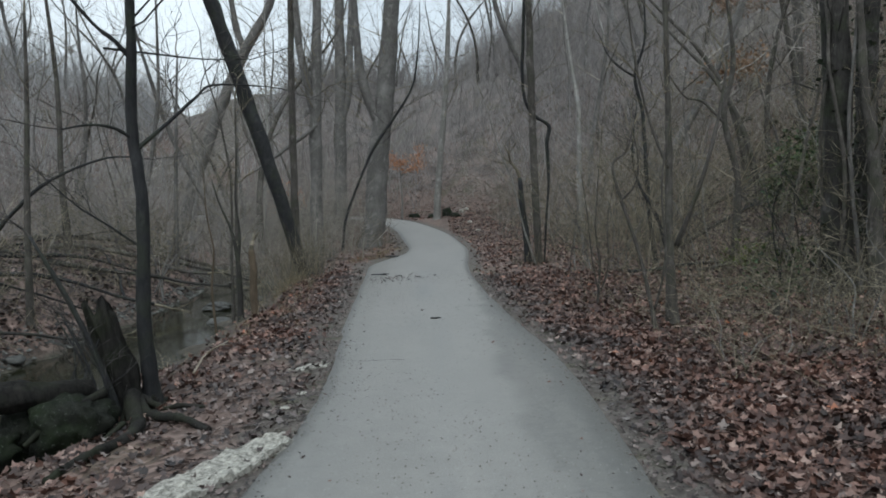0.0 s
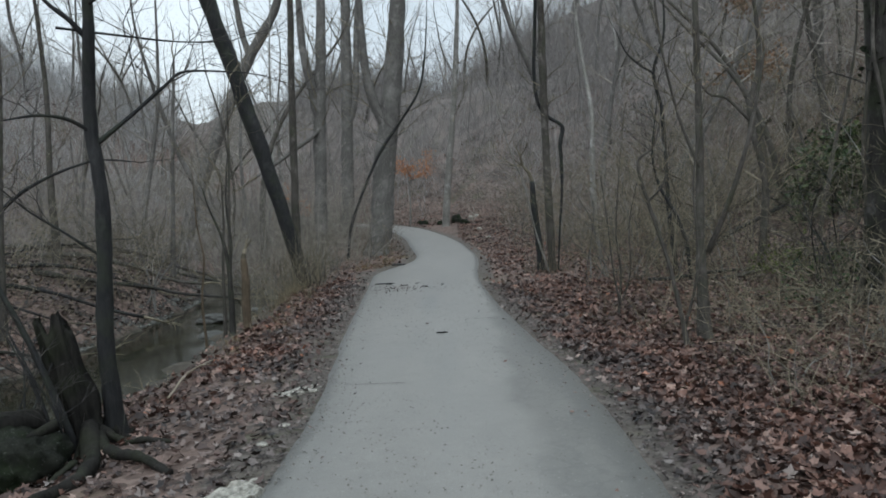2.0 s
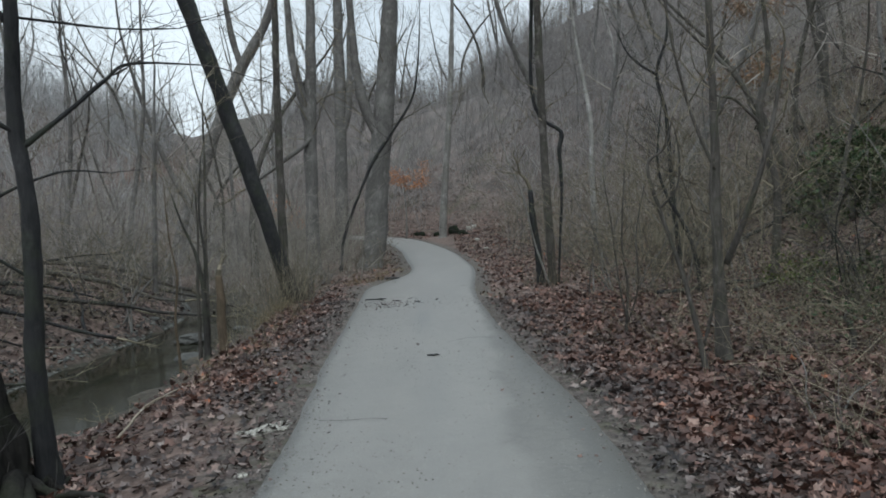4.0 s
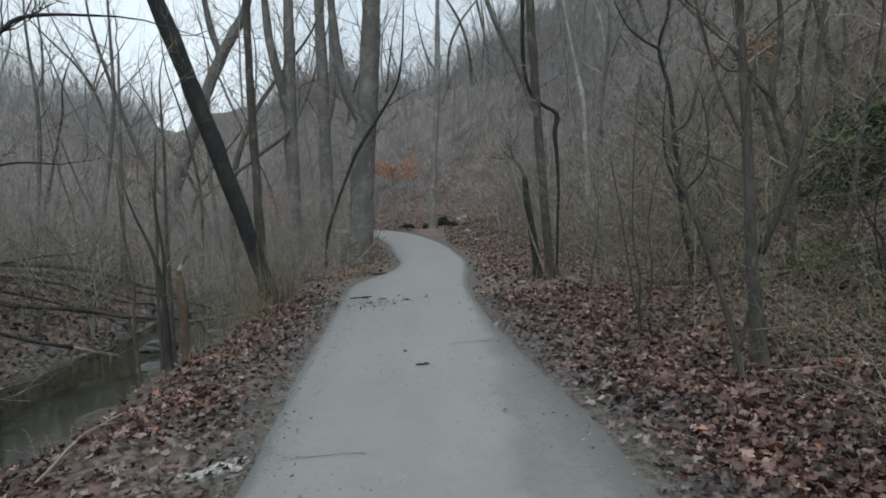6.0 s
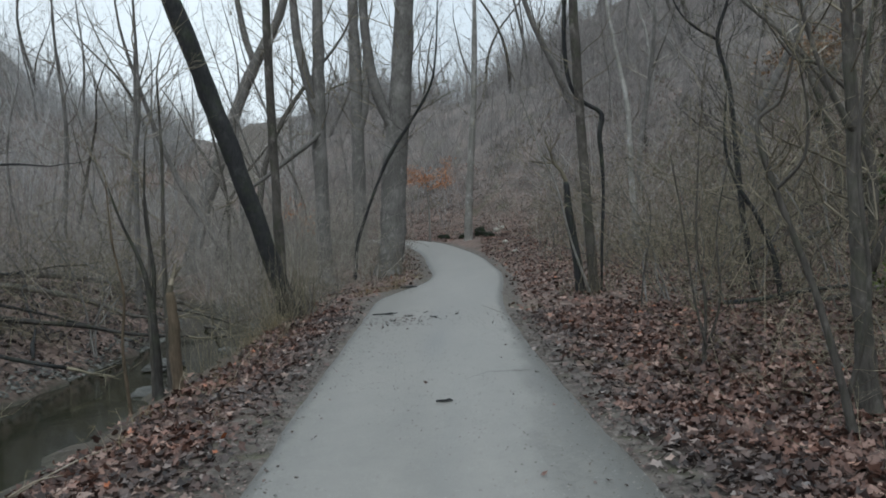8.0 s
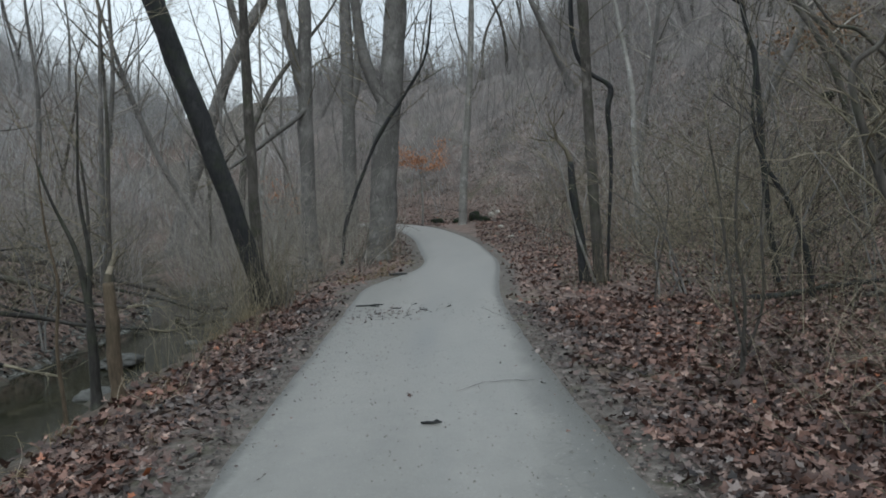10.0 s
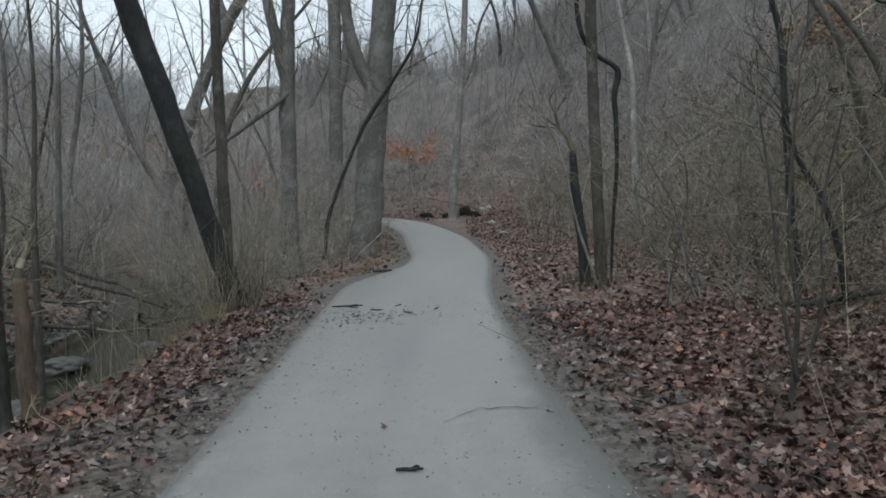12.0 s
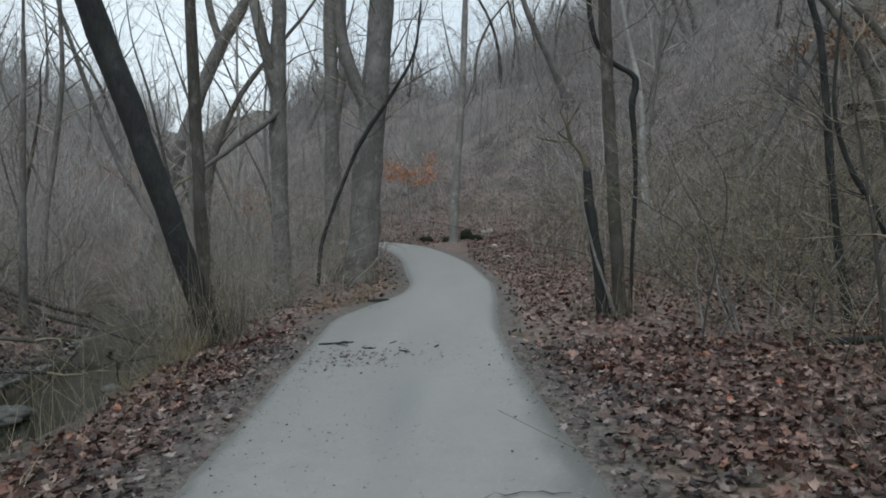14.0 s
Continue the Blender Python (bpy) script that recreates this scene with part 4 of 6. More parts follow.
part("stem", stump_mesh(), stump)
for i, (line, r) in enumerate([([(-2.9, 7.0), (-2.72, 6.75), (-2.5, 6.5), (-2.2, 6.2), (-1.88, 5.9)], 0.065), ([(-2.9, 6.95), (-2.74, 6.6), (-2.58, 6.25), (-2.52, 5.85), (-2.62, 5.4), (-2.7, 5.0)], 0.085),
                               ([(-2.9, 6.95), (-2.86, 6.6), (-2.74, 6.3), (-2.78, 6.0)], 0.045), ([(-2.85, 7.0), (-2.6, 6.9), (-2.4, 6.75), (-2.15, 6.7)], 0.04)]):
    pts = [(x - stump.location.x, y - stump.location.y, ground_at(x, y) - stump.location.z + 0.03 + 0.12 * max(0, 1 - j) + 0.03 * math.sin(3 * j + i)) for j, (x, y) in enumerate(line)]
    rad = [r * (1 - 0.62 * j / (len(line) - 1)) for j in range(len(line))]
    part("root", tube("root", pts, rad, DEAD_WOOD, 10, 0.08, i, True, 6, 0.35), stump)
for i, (a, l, dz) in enumerate([(-2.4, 0.6, -0.2), (0.6, 0.6, 0.0), (0.1, 0.5, 0)]):
    pts, rad = [], []
    for j in range(6):
        k = j / 5
        x, y = (0.12 + l * k) * math.cos(a + 0.3 * math.sin(3 * k + i)), (0.12 + l * k) * math.sin(a + 0.3 * math.sin(3 * k + i))
        z = ground_at(-2.93 + x, 7.08 + y) - stump.location.z + 0.015 * (1 - k) + 0.10 * max(0, 1 - 4 * k) - 0.02 * k
        pts.append((x, y, z))
        rad.append(0.045 * (1 - 0.8 * k) * (1 + 0.3 * math.sin(7 * k + i)))
    part("root", tube("root", pts, rad, DEAD_WOOD, 10, 0.06, i, True, 5, 0.35), stump)

for i, (x0, y0, x1, y1, z1, r) in enumerate([(-2.98, 6.90, -3.68, 6.8, 1.35, 0.034), (-3.05, 6.75, -3.55, 7.0, 0.62, 0.018), (-2.95, 6.7, -3.35, 6.8, 0.75, 0.014), (-3.1, 6.8, -3.75, 7.3, 0.55, 0.012), (-3.3, 6.6, -3.5, 7.1, 0.5, 0.012), (-2.9, 6.65, -3.15, 6.5, 0.45, 0.010), (-3.4, 6.5, -3.2, 7.0, 0.4, 0.014), (-3.6, 6.6, -3.3, 6.9, 0.35, 0.010)]):
    z0 = max(ground_at(x0, y0), WATER_Z)
    lean = thing("leaning_branch", x0, y0, z0, "dark dead branch propped against the stump", "branch", "branches round the stump")
    mid = ((x1 - x0) * 0.5 + 0.03, (y1 - y0) * 0.5, (z1 - z0) * 0.5 + 0.05)
    part("stem", tube("stem", [(0, 0, -0.05), mid, (x1 - x0, y1 - y0, z1 - z0)], [r, r * 0.8, r * 0.4], BARK_DARK, 6, 0.1, i, True, 4, 0.2), lean)
    tagged(part("crown", sticks("crown", crown_segs(random.Random(i), [(0, 0, 0), mid, (x1 - x0, y1 - y0, z1 - z0)], [r, r * 0.8, r * 0.4], 5, 0.2, 0.35, 1), TWIG_DARK), lean), kind="stuff")

fallen = thing("fallen_log", -3.05, 6.95, -0.05, "thick dark mossy log fallen across the creek", "log")
part("stem", tube("stem", [(-0.12, -0.22, 0.02), (-0.35, -0.42, 0.05), (-0.9, -0.70, 0.10), (-1.9, -0.95, 0.2), (-3.3, -1.25, 0.5)], [0.09, 0.12, 0.14, 0.16, 0.18], DEAD_WOOD, 22, 0.10, 7, True, 10, 0.4), fallen)
part("broken_branch", tube("broken_branch", [(-0.1, -0.15, -0.05), (0.05, -0.4, 0.03), (-0.2, -0.7, -0.1), (-0.35, -0.95, -0.25)], [0.05, 0.045, 0.035, 0.02], DEAD_WOOD, 7, 0.12, 8), fallen)


def log_on_ground(label, ends, r, lift=0.0, bark=BARK_DARK, seed=0, n=5, name="fallen_branch"):
    (x0, y0), (x1, y1) = ends
    rng = random.Random(seed)
    z0 = ground_at(x0, y0)
    base = thing(name, x0, y0, z0, label, "branch")
    pts = []
    hump = (max(ground_at(x0, y0), WATER_Z), max(ground_at(x1, y1), WATER_Z))
    for j in range(8):
        k = j / 7
        x, y = x0 + (x1 - x0) * k + rng.uniform(-0.07, 0.07), y0 + (y1 - y0) * k + rng.uniform(-0.07, 0.07)
        rest = max(ground_at(x, y), hump[0] + (hump[1] - hump[0]) * k)
        pts.append((x - x0, y - y0, rest - z0 + r * 0.6 + lift * k + rng.uniform(-0.02, 0.03)))
    rad = [r * (1 - 0.6 * j / 7) * rng.uniform(0.85, 1.12) for j in range(8)]
    part("stem", tube("stem", pts, rad, bark, 9, 0.10, seed, True, 2, 0.4), base)
    segs = crown_segs(rng, pts, rad, n, 0.2, 0.7, 1) if n else []
    if segs:
        tagged(part("crown", sticks("crown", segs, TWIG), base), kind="stuff")
    return base


for i, (a, b, r, lift) in enumerate([((-9.5, 12.0), (-5.6, 14.6), 0.055, 0.25), ((-8.2, 15.8), (-4.6, 16.4), 0.05, 0.35), ((-9.5, 18.5), (-5.6, 18.0), 0.065, 0.5), ((-10.5, 14.5), (-6.2, 16.8), 0.045, 0.3),
                                     ((-7.2, 9.0), (-5.2, 11.4), 0.03, 0.2), ((-11.5, 20.5), (-6.8, 22.0), 0.075, 0.4), ((-8.8, 10.2), (-6.0, 12.4), 0.035, 0.5), ((-9.0, 22.5), (-5.2, 20.4), 0.04, 0.1),
                                     ((-7.5, 12.8), (-6.2, 10.6), 0.02, 0.3), ((-6.4, 15.2), (-7.8, 17.4), 0.025, 0.4), ((-8.8, 13.2), (-7.0, 11.2), 0.022, 0.2), ((-7.6, 19.4), (-6.0, 17.2), 0.03, 0.5),
                                     ((-9.8, 16.6), (-7.6, 14.2), 0.03, 0.35), ((-6.1, 9.6), (-7.6, 8.2), 0.02, 0.2), ((-5.9, 20.8), (-4.4, 18.0), 0.025, 0.25), ((-10.5, 18.0), (-8.2, 20.2), 0.035, 0.6)]):
    log_on_ground("dark fallen branch lying across the leafy creek bank", (a, b), 1.15 * r, lift, (BARK_DARK, BARK_SHADE, BARK_BROWN)[i % 3], 60 + i)
for i, (a, b, r, lift, bark) in enumerate([((3.9, 15.95), (6.7, 16.25), 0.055, 0.1, BARK_DARK), ((4.6, 12.9), (6.4, 12.4), 0.022, 0.3, BARK_SHADE), ((5.2, 15.5), (8.6, 14.8), 0.035, 0.4, BARK_BROWN), ((6.8, 18.5), (10.5, 17.0), 0.025, 0.4, BARK_BROWN), ((7.0, 22.0), (11.5, 22.8), 0.07, 0.2, BARK_DARK),
                                           ((4.4, 9.2), (5.2, 9.7), 0.014, 0.12, BARK_PALE), ((8.0, 26.0), (12.0, 25.0), 0.08, 0.3, BARK_BROWN)]):
    log_on_ground("fallen bare branch resting on the leafy slope", (a, b), r, lift, bark, 80 + i)
rh = random.Random(61)
for i in range(20):
    x, y, a, l = rh.uniform(5.5, 15), rh.uniform(15, 36), rh.gauss(0, 0.35), rh.uniform(0.8, 2.6)
    if math.hypot(x - 9.5, y - 20.5) > 2.2 and x < 0.55 * y + 1:
        log_on_ground("dark rotting branch lying across the leafy slope", ((x, y), (x + l * math.cos(a), y + l * math.sin(a))), rh.uniform(0.03, 0.085), 0.1, BARK_DARK, 300 + i, 3)
STPTS = [(-2.72, 8.12, 0.0), (-2.81, 8.54, 0.0), (-2.85, 8.99, 0.0), (-2.82, 9.7, 0.0), (-2.81, 10.26, 0.0)]
STX, STY = STPTS[0][:2]
bleached = thing("stick", STX, STY, ground_at(STX, STY), "bleached crooked stick lying on the leafy bank", "branch")
part("stem", tube("stem", [(x - STX, y - STY, ground_at(x, y) - ground_at(STX, STY) + 0.06 + q) for x, y, q in STPTS], [0.013, 0.012, 0.011, 0.009, 0.005], DRY_WOOD, 7, 0.1, 95, True, 3, 0.3), bleached)
part("side_twig", tube("side_twig", [(x - STX, y - STY, ground_at(x, y) - ground_at(STX, STY) + 0.07 + q) for x, y, q in [STPTS[2], (STPTS[2][0] + 0.12, STPTS[2][1] + 0.1, 0.06), (STPTS[2][0] + 0.2, STPTS[2][1] + 0.3, 0.03)]], [0.009, 0.007, 0.004], DRY_WOOD, 6, 0.1, 96), bleached)


# stones
def stone(name, label, x, y, size, material, seed, sink=0.3, z=None, group=""):
    rng = random.Random(seed)
    bm = bmesh.new()
    bmesh.ops.create_icosphere(bm, subdivisions=4 if size[0] > 0.2 else 2, radius=1)
    o = Vector((rng.uniform(0, 50), rng.uniform(0, 50), seed))
    for v in bm.verts:
        k = 1 + 0.35 * noise.noise(v.co * 1.3 + o) + 0.12 * noise.noise(v.co * 4 + o)
        k += 0.05 * noise.noise(v.co * 11 + o)
        if size[0] > 0.3:
            k += 0.26 * abs(noise.noise(v.co * 3.1 + o)) - 0.20 * abs(noise.noise(v.co * 6.5 + o)) - 0.06
        c = v.co * k
        c = Vector((c.x, c.y, 0.75 * math.tanh(c.z * 1.1))) * (1 + 0.06 * noise.noise(v.co * 9 + o))
        v.co = Vector((c.x * size[0], c.y * size[1], c.z * size[2]))
    me = bpy.data.meshes.new(name)
    bm.to_mesh(me)
    bm.free()
    me.materials.append(material)
    me.polygons.foreach_set("use_smooth", np.ones(len(me.polygons), bool))
    ob = new(name, me)
    base = max(ground_at(x, y), -9) if z is None else z
    ob.matrix_basis = pose(x, y, base + size[2] * (0.7 - sink), 0, 0, rng.uniform(0, 360))
    return tagged(ob, label, "rock", group)


stone("creek_rock", "flat grey rock at the water's edge", -4.75, 15.9, (0.36, 0.28, 0.15), GREY_STONE, 1, 0.35, WATER_Z)
stone("creek_rock", "small grey boulder in the creek", -5.3, 16.8, (0.28, 0.2, 0.14), GREY_STONE, 2, 0.35)
stone("creek_rock", "dark green mossy boulder below the stump", -3.22, 6.42, (0.50, 0.34, 0.42), DARK_STONE, 3, 0.3, -0.42)
# two added near-black boulders stand for the shade beneath the log
stone("creek_rock", "dark boulder added to fill the shaded hollow under the log", -3.55, 6.75, (0.5, 0.4, 0.42), DARK_STONE, 9, 0.3, -0.55)
stone("creek_rock", "dark boulder added to fill the shaded hollow under the log", -3.95, 6.35, (0.42, 0.34, 0.34), DARK_STONE, 10, 0.3, -0.58)
stone("creek_rock", "grey boulder half sunk in the creek bank", -4.2, 14.1, (0.24, 0.22, 0.14), GREY_STONE, 4)
# dark stones in place of the shadowed hollows at the bend
stone("hillside_rock", "dark stone standing for a shaded rock hollow by the bend", -0.5, 43.0, (0.34, 0.3, 0.30), DARK_STONE, 5, 0.62)
stone("hillside_rock", "dark stone standing for a shaded rock hollow by the bend", 0.75, 42.6, (0.26, 0.3, 0.34), DARK_STONE, 6, 0.6)
for i in range(9):
    x, y = rh.uniform(6, 15), rh.uniform(19, 38)
    stone("hillside_rock", "dark mossy rock among the leaves of the slope", x, y, (rh.uniform(0.2, 0.5), 0.3, rh.uniform(0.15, 0.3)), DARK_STONE, 600 + i, 0.4, None, "dark rocks on the slope")
stone("hillside_rock", "small pale rock on the hillside", 1.55, 33.0, (0.10, 0.09, 0.09), PALE_STONE, 7)
# added pale stones imitate the sky's reflection on the distant water
stone("boulder", "pale stone standing in for sky glint on the far creek", -16.3, 51.0, (0.9, 0.5, 0.5), PALE_STONE, 15, 0.2)
stone("boulder", "pale stone standing in for sky glint on the far creek", -15.2, 51.4, (0.5, 0.4, 0.4), PALE_STONE, 16, 0.2)
stone("hillside_rock", "pale rock showing through the litter of the hillside", 1.15, 45.2, (0.17, 0.14, 0.2), PALE_STONE, 11)
stone("hillside_rock", "pale rock showing through the litter of the hillside", 1.5, 46.0, (0.13, 0.13, 0.2), PALE_STONE, 12)
# two more dark stones, again for the shadow under the ledge
stone("hillside_rock", "dark stone standing for a shaded hollow under the rock ledge", -1.6, 43.9, (0.3, 0.3, 0.32), DARK_STONE, 13, 0.5)
stone("hillside_rock", "dark stone standing for a shaded hollow under the rock ledge", 0.3, 43.3, (0.24, 0.3, 0.55), DARK_STONE, 14, 0.45)
stone("hillside_rock", "small pale rock on the hillside", 1.35, 37.5, (0.14, 0.12, 0.12), PALE_STONE, 8)
for i, (x, y) in enumerate([(-6.0, 10.5), (-5.8, 16.6), (-6.3, 17.9), (-4.3, 17.4), (-5.5, 8.3), (-5.9, 9.4)]):
    stone("bank_stone", "small grey stone at the water's edge", x, y, (0.17, 0.14, 0.09), GREY_STONE, 20 + i, 0.3, None, "stones along the creek")


def stone_slab(name, label, x, y, l, w, turn, seed, relief=1.0):
    """A rough broken slab bedded in the ground, pitted on top."""
    bm = bmesh.new()
    bmesh.ops.create_grid(bm, x_segments=40, y_segments=14, size=1)
    o = Vector((seed * 3.1, 1.7, 0))
    for v in bm.verts:
        u, t = v.co.x, v.co.y
        r = 1 - 0.3 * max(0, abs(t) - 0.6) * abs(u)
        edge = max(abs(u), abs(t))
        rim = smoothstep(0.86, 1.0, edge)
        wob = 0.22 * noise.noise(Vector((u * 3, t * 2, seed))) + 0.08 * noise.noise(Vector((u * 9, t * 6, seed)))
        v.co = Vector((u * l * r, (t + wob * (0.4 + edge)) * w * (1 - 0.35 * u * u), relief * 0.05 + relief * 0.05 * noise.noise(Vector((u * l * 6, t * w * 6, 0)) + o) + relief * 0.03 * noise.noise(Vector((u * l * 22, t * w * 22, 0)) + o) - 0.13 * float(rim)))
    me = bpy.data.meshes.new(name)
    bm.to_mesh(me)
    bm.free()
    me.materials.append(PALE_STONE)
    ob = new(name, me)
    ob.matrix_basis = pose(x, y, ground_at(x, y) + 0.035 * (l - 0.24), 0, 0, turn)
    return tagged(ob, label, "stone slab")


stone_slab("stone_slab", "rough pale limestone slab bedded along the path's edge", -1.45, 4.70, 0.82, 0.175, 67, 1, 0.7)
stone_slab("stone_slab", "small broken patch of pale stone beside the path", -1.40, 7.96, 0.24, 0.10, 48, 2, 0.4)
for i, (x, y) in enumerate([(-1.2, 5.5), (-1.28, 7.9), (-1.65, 7.95), (-1.36, 6.3), (-1.3, 6.75)]):
    stone("edge_stone", "small pale stone chip at the path's edge", x, y, (0.05, 0.04, 0.025), PALE_STONE, 50 + i, 0.3, None, "stone chips by the path")


# debris on the path
def path_z(x, y):
    return float(grade(y)) + 0.026


def stick_on_path(label, x, y, l, r, turn, bark, seed):
    rng = random.Random(seed)
    base = thing("stick", x, y, path_z(x, y) + r * 0.5, label, "stick", "sticks on the path")
    a = radians(turn)
    pts = [(l * (k - 0.5) * math.cos(a) + rng.uniform(-0.012, 0.012), l * (k - 0.5) * math.sin(a) + rng.uniform(-0.012, 0.012), rng.uniform(0, 0.006)) for k in (0, 0.25, 0.5, 0.75, 1)]
    part("stem", tube("stem", pts, [r * 0.7, r, r * 0.9, r * 0.8, r * 0.4], bark, 7, 0.15, seed), base)
    part("side_twig", tube("side_twig", [pts[2], (pts[2][0] + l * 0.18, pts[2][1] + l * 0.15, 0.012), (pts[2][0] + l * 0.3, pts[2][1] + l * 0.18, 0.008)], [r * 0.5, r * 0.4, r * 0.2], bark, 5, 0.1, seed), base)


for i, (x, y, l, r, turn) in enumerate([(-0.13, 10.83, 0.13, 0.011, 8), (-0.10, 10.86, 0.07, 0.008, 40), (-1.5, 22.45, 0.38, 0.03, 5), (-1.45, 17.35, 0.45, 0.012, 10), (-1.0, 16.9, 0.2, 0.007, -25), (-1.2, 16.4, 0.14, 0.006, 40), (-0.75, 17.3, 0.14, 0.006, 60),
                                        (-0.55, 16.6, 0.2, 0.008, -50), (-0.2, 16.9, 0.15, 0.008, 80), (-1.35, 17.2, 0.22, 0.007, -40)]):
    stick_on_path("dark broken twig lying on the gravel", x, y, l, r, turn, BARK_DARK, 100 + i)


def crack(pts, w):
    V, F = [], []
    for i, (x, y) in enumerate(pts):
        q = w * (0.3 + 0.8 * abs(math.sin(2.3 * i + 1)))
        V += [(x, y - q, path_z(x, y) + 0.0045), (x + q * 0.4, y + q, path_z(x, y) + 0.0045)]
    for i in range(len(pts) - 1):
        F += [2 * i, 2 * i + 2, 2 * i + 3, 2 * i + 1]
    part("crack", mesh_of("crack", V, F, 4, CRACK), path, "thin dark crack in the gravel crust")


rc = random.Random(5)
crack([(0.03 + 0.05 * i, 11.7 + (0.32 * min(i / 5, 1)) + rc.uniform(-0.03, 0.03)) for i in range(14)], 0.008)
crack([(-1.0 + 0.08 * i, 7.95 + rc.uniform(-0.02, 0.02)) for i in range(8)], 0.006)


# ---- prototypes of understory and wood ----
def bush_proto(seed, stems, h, spread, depth=2, thick=0.014, per_stem=9, nodes=5):
    rng = random.Random(seed)
    out, trunks = [], []
    for _ in range(stems):
        a = rng.uniform(0, 2 * math.pi)
        lean = rng.uniform(0.05, spread)
        p = Vector((0.2 * math.cos(a), 0.2 * math.sin(a), -0.08))
        hh = h * rng.uniform(0.5, 1.1)
        pts, d = [p], Vector((lean * math.cos(a), lean * math.sin(a), 1)).normalized()
        for j in range(nodes):
            d = (d + Vector((rng.gauss(0, 0.32), rng.gauss(0, 0.32), rng.gauss(0.0, 0.10)))).normalized()
            pts.append(pts[-1] + d * hh / nodes)
        r = thick * rng.uniform(0.5, 1.3)
        rad = [r * (1 - 0.7 * j / nodes) for j in range(nodes + 1)]
        trunks.append((pts, rad))
        for _ in range(per_stem):
            k = rng.uniform(0.12, 1)
            q, dd = along(pts, k)
            b = rng.uniform(0, 2 * math.pi)
            ramify(rng, q, Vector((math.cos(b), math.sin(b), rng.uniform(-0.5, 0.8))), hh * rng.uniform(0.10, 0.30), r * 0.34, depth - 1, out, 0.95, 0.03, 3, (0, 2))
    return trunks, out


def bush_thing(seed, stems, h, spread, name, label, category, bark, twigs, depth=2, thick=0.014):
    trunks, out = bush_proto(seed, stems, h, spread, depth, thick)
    base = thing(name, 0, 0, -60, label, category)
    for pts, rad in trunks:
        part("stem", tube("stem", [tuple(p) for p in pts], rad, bark, 6, 0.1, seed, False), base)
    tagged(part("crown", sticks("crown", out, twigs), base), kind="stuff")
    return base


def spots(n, seed, x0, x1, y0, y1, ok):
    rng = random.Random(seed)
    got = []
    for _ in range(n * 30):
        x, y = rng.uniform(x0, x1), rng.uniform(y0, y1)
        if ok(x, y):
            got.append((x, y, rng.uniform(0, 360), rng.uniform(0.75, 1.25)))
            if len(got) == n:
                break
    return got


def off_path(x, y, lo_right, lo_left):
    L, R = float(edge_left(y)), float(edge_right(y))
    return x > R + lo_right or x < L - lo_left


def dry(x, y):
    return abs(x - float(np.interp(y, CREEK_Y, CREEK_X))) > float(np.interp(y, CREEK_Y, CREEK_W)) + 0.25


def set_first(protos, places, sink=0.0):
    """Spread copies of the prototypes over the places; the prototypes take the first places."""
    for i, (x, y, a, s) in enumerate(places):
        m = pose(x, y, ground_at(x, y) - sink, 0, 0, a) @ Matrix.Scale(s, 4)
        if i < len(protos):
            protos[i].matrix_basis = m
        else:
            copy_thing(protos[i % len(protos)], m)


bushes = [bush_thing(200 + i, (3, 4, 5, 2, 6, 3)[i], (2.0, 1.5, 2.5, 3.2, 1.7, 2.8)[i], (0.35, 0.5, 0.3, 0.2, 0.6, 0.4)[i], "bush", "bare many-stemmed grey-brown bush in the leaf litter", "bush", (BARK_GREY, BARK_BROWN)[i % 2], TWIG, 2, 0.011) for i in range(6)]
right = [p for p in spots(104, 1, 1.8, 12, 6.0, 42, lambda x, y: off_path(x, y, 1.9 if y < 24 else 1.1, 99) and (x > 3.4 or y > 13.5) and x < 0.62 * y + 1.5 and math.hypot(x - 9.4, y - 19.6) > 2.9)]
left = [p for p in spots(66, 2, -14, -2.2, 6.5, 42, lambda x, y: off_path(x, y, 99, 1.0) and dry(x, y) and (x < -5.6 or y > 14) and not (x > -4.4 and y < 17.5))]
round_base = [(-3.0, 18.2, 10, 0.6), (-3.6, 17.9, 100, 0.65), (-2.9, 19.2, 200, 0.7), (-3.9, 18.4, 300, 0.6), (-3.2, 18.9, 50, 0.8)]
set_first(bushes, right + left + round_base)

weeds = [bush_thing(230 + i, 5, (0.5, 0.8, 1.0)[i], 0.7, "weed_clump", "clump of dry pale weed stalks at the bank", "weed", DRY_WOOD, STRAW, 1, 0.006) for i in range(3)]
wl_ = spots(17, 3, -4.2, -1.9, 8.5, 32, lambda x, y: off_path(x, y, 99, 0.7) and dry(x, y))
wr_ = spots(22, 4, 1.8, 7, 4.5, 30, lambda x, y: off_path(x, y, 1.4, 99))
set_first(weeds, [(-2.0, 23.5, 0, 0.55), (-2.15, 24.3, 40, 0.5), (-2.0, 25.2, 80, 0.45), (-2.3, 22.6, 120, 0.55)] + wl_ + wr_)
# dark bark and twigs, added to darken the foot of the trees
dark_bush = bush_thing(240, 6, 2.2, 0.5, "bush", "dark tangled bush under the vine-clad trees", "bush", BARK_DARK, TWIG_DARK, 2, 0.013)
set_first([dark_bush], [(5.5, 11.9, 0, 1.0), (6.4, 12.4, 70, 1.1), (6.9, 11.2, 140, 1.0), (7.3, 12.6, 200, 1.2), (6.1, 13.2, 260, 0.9)])


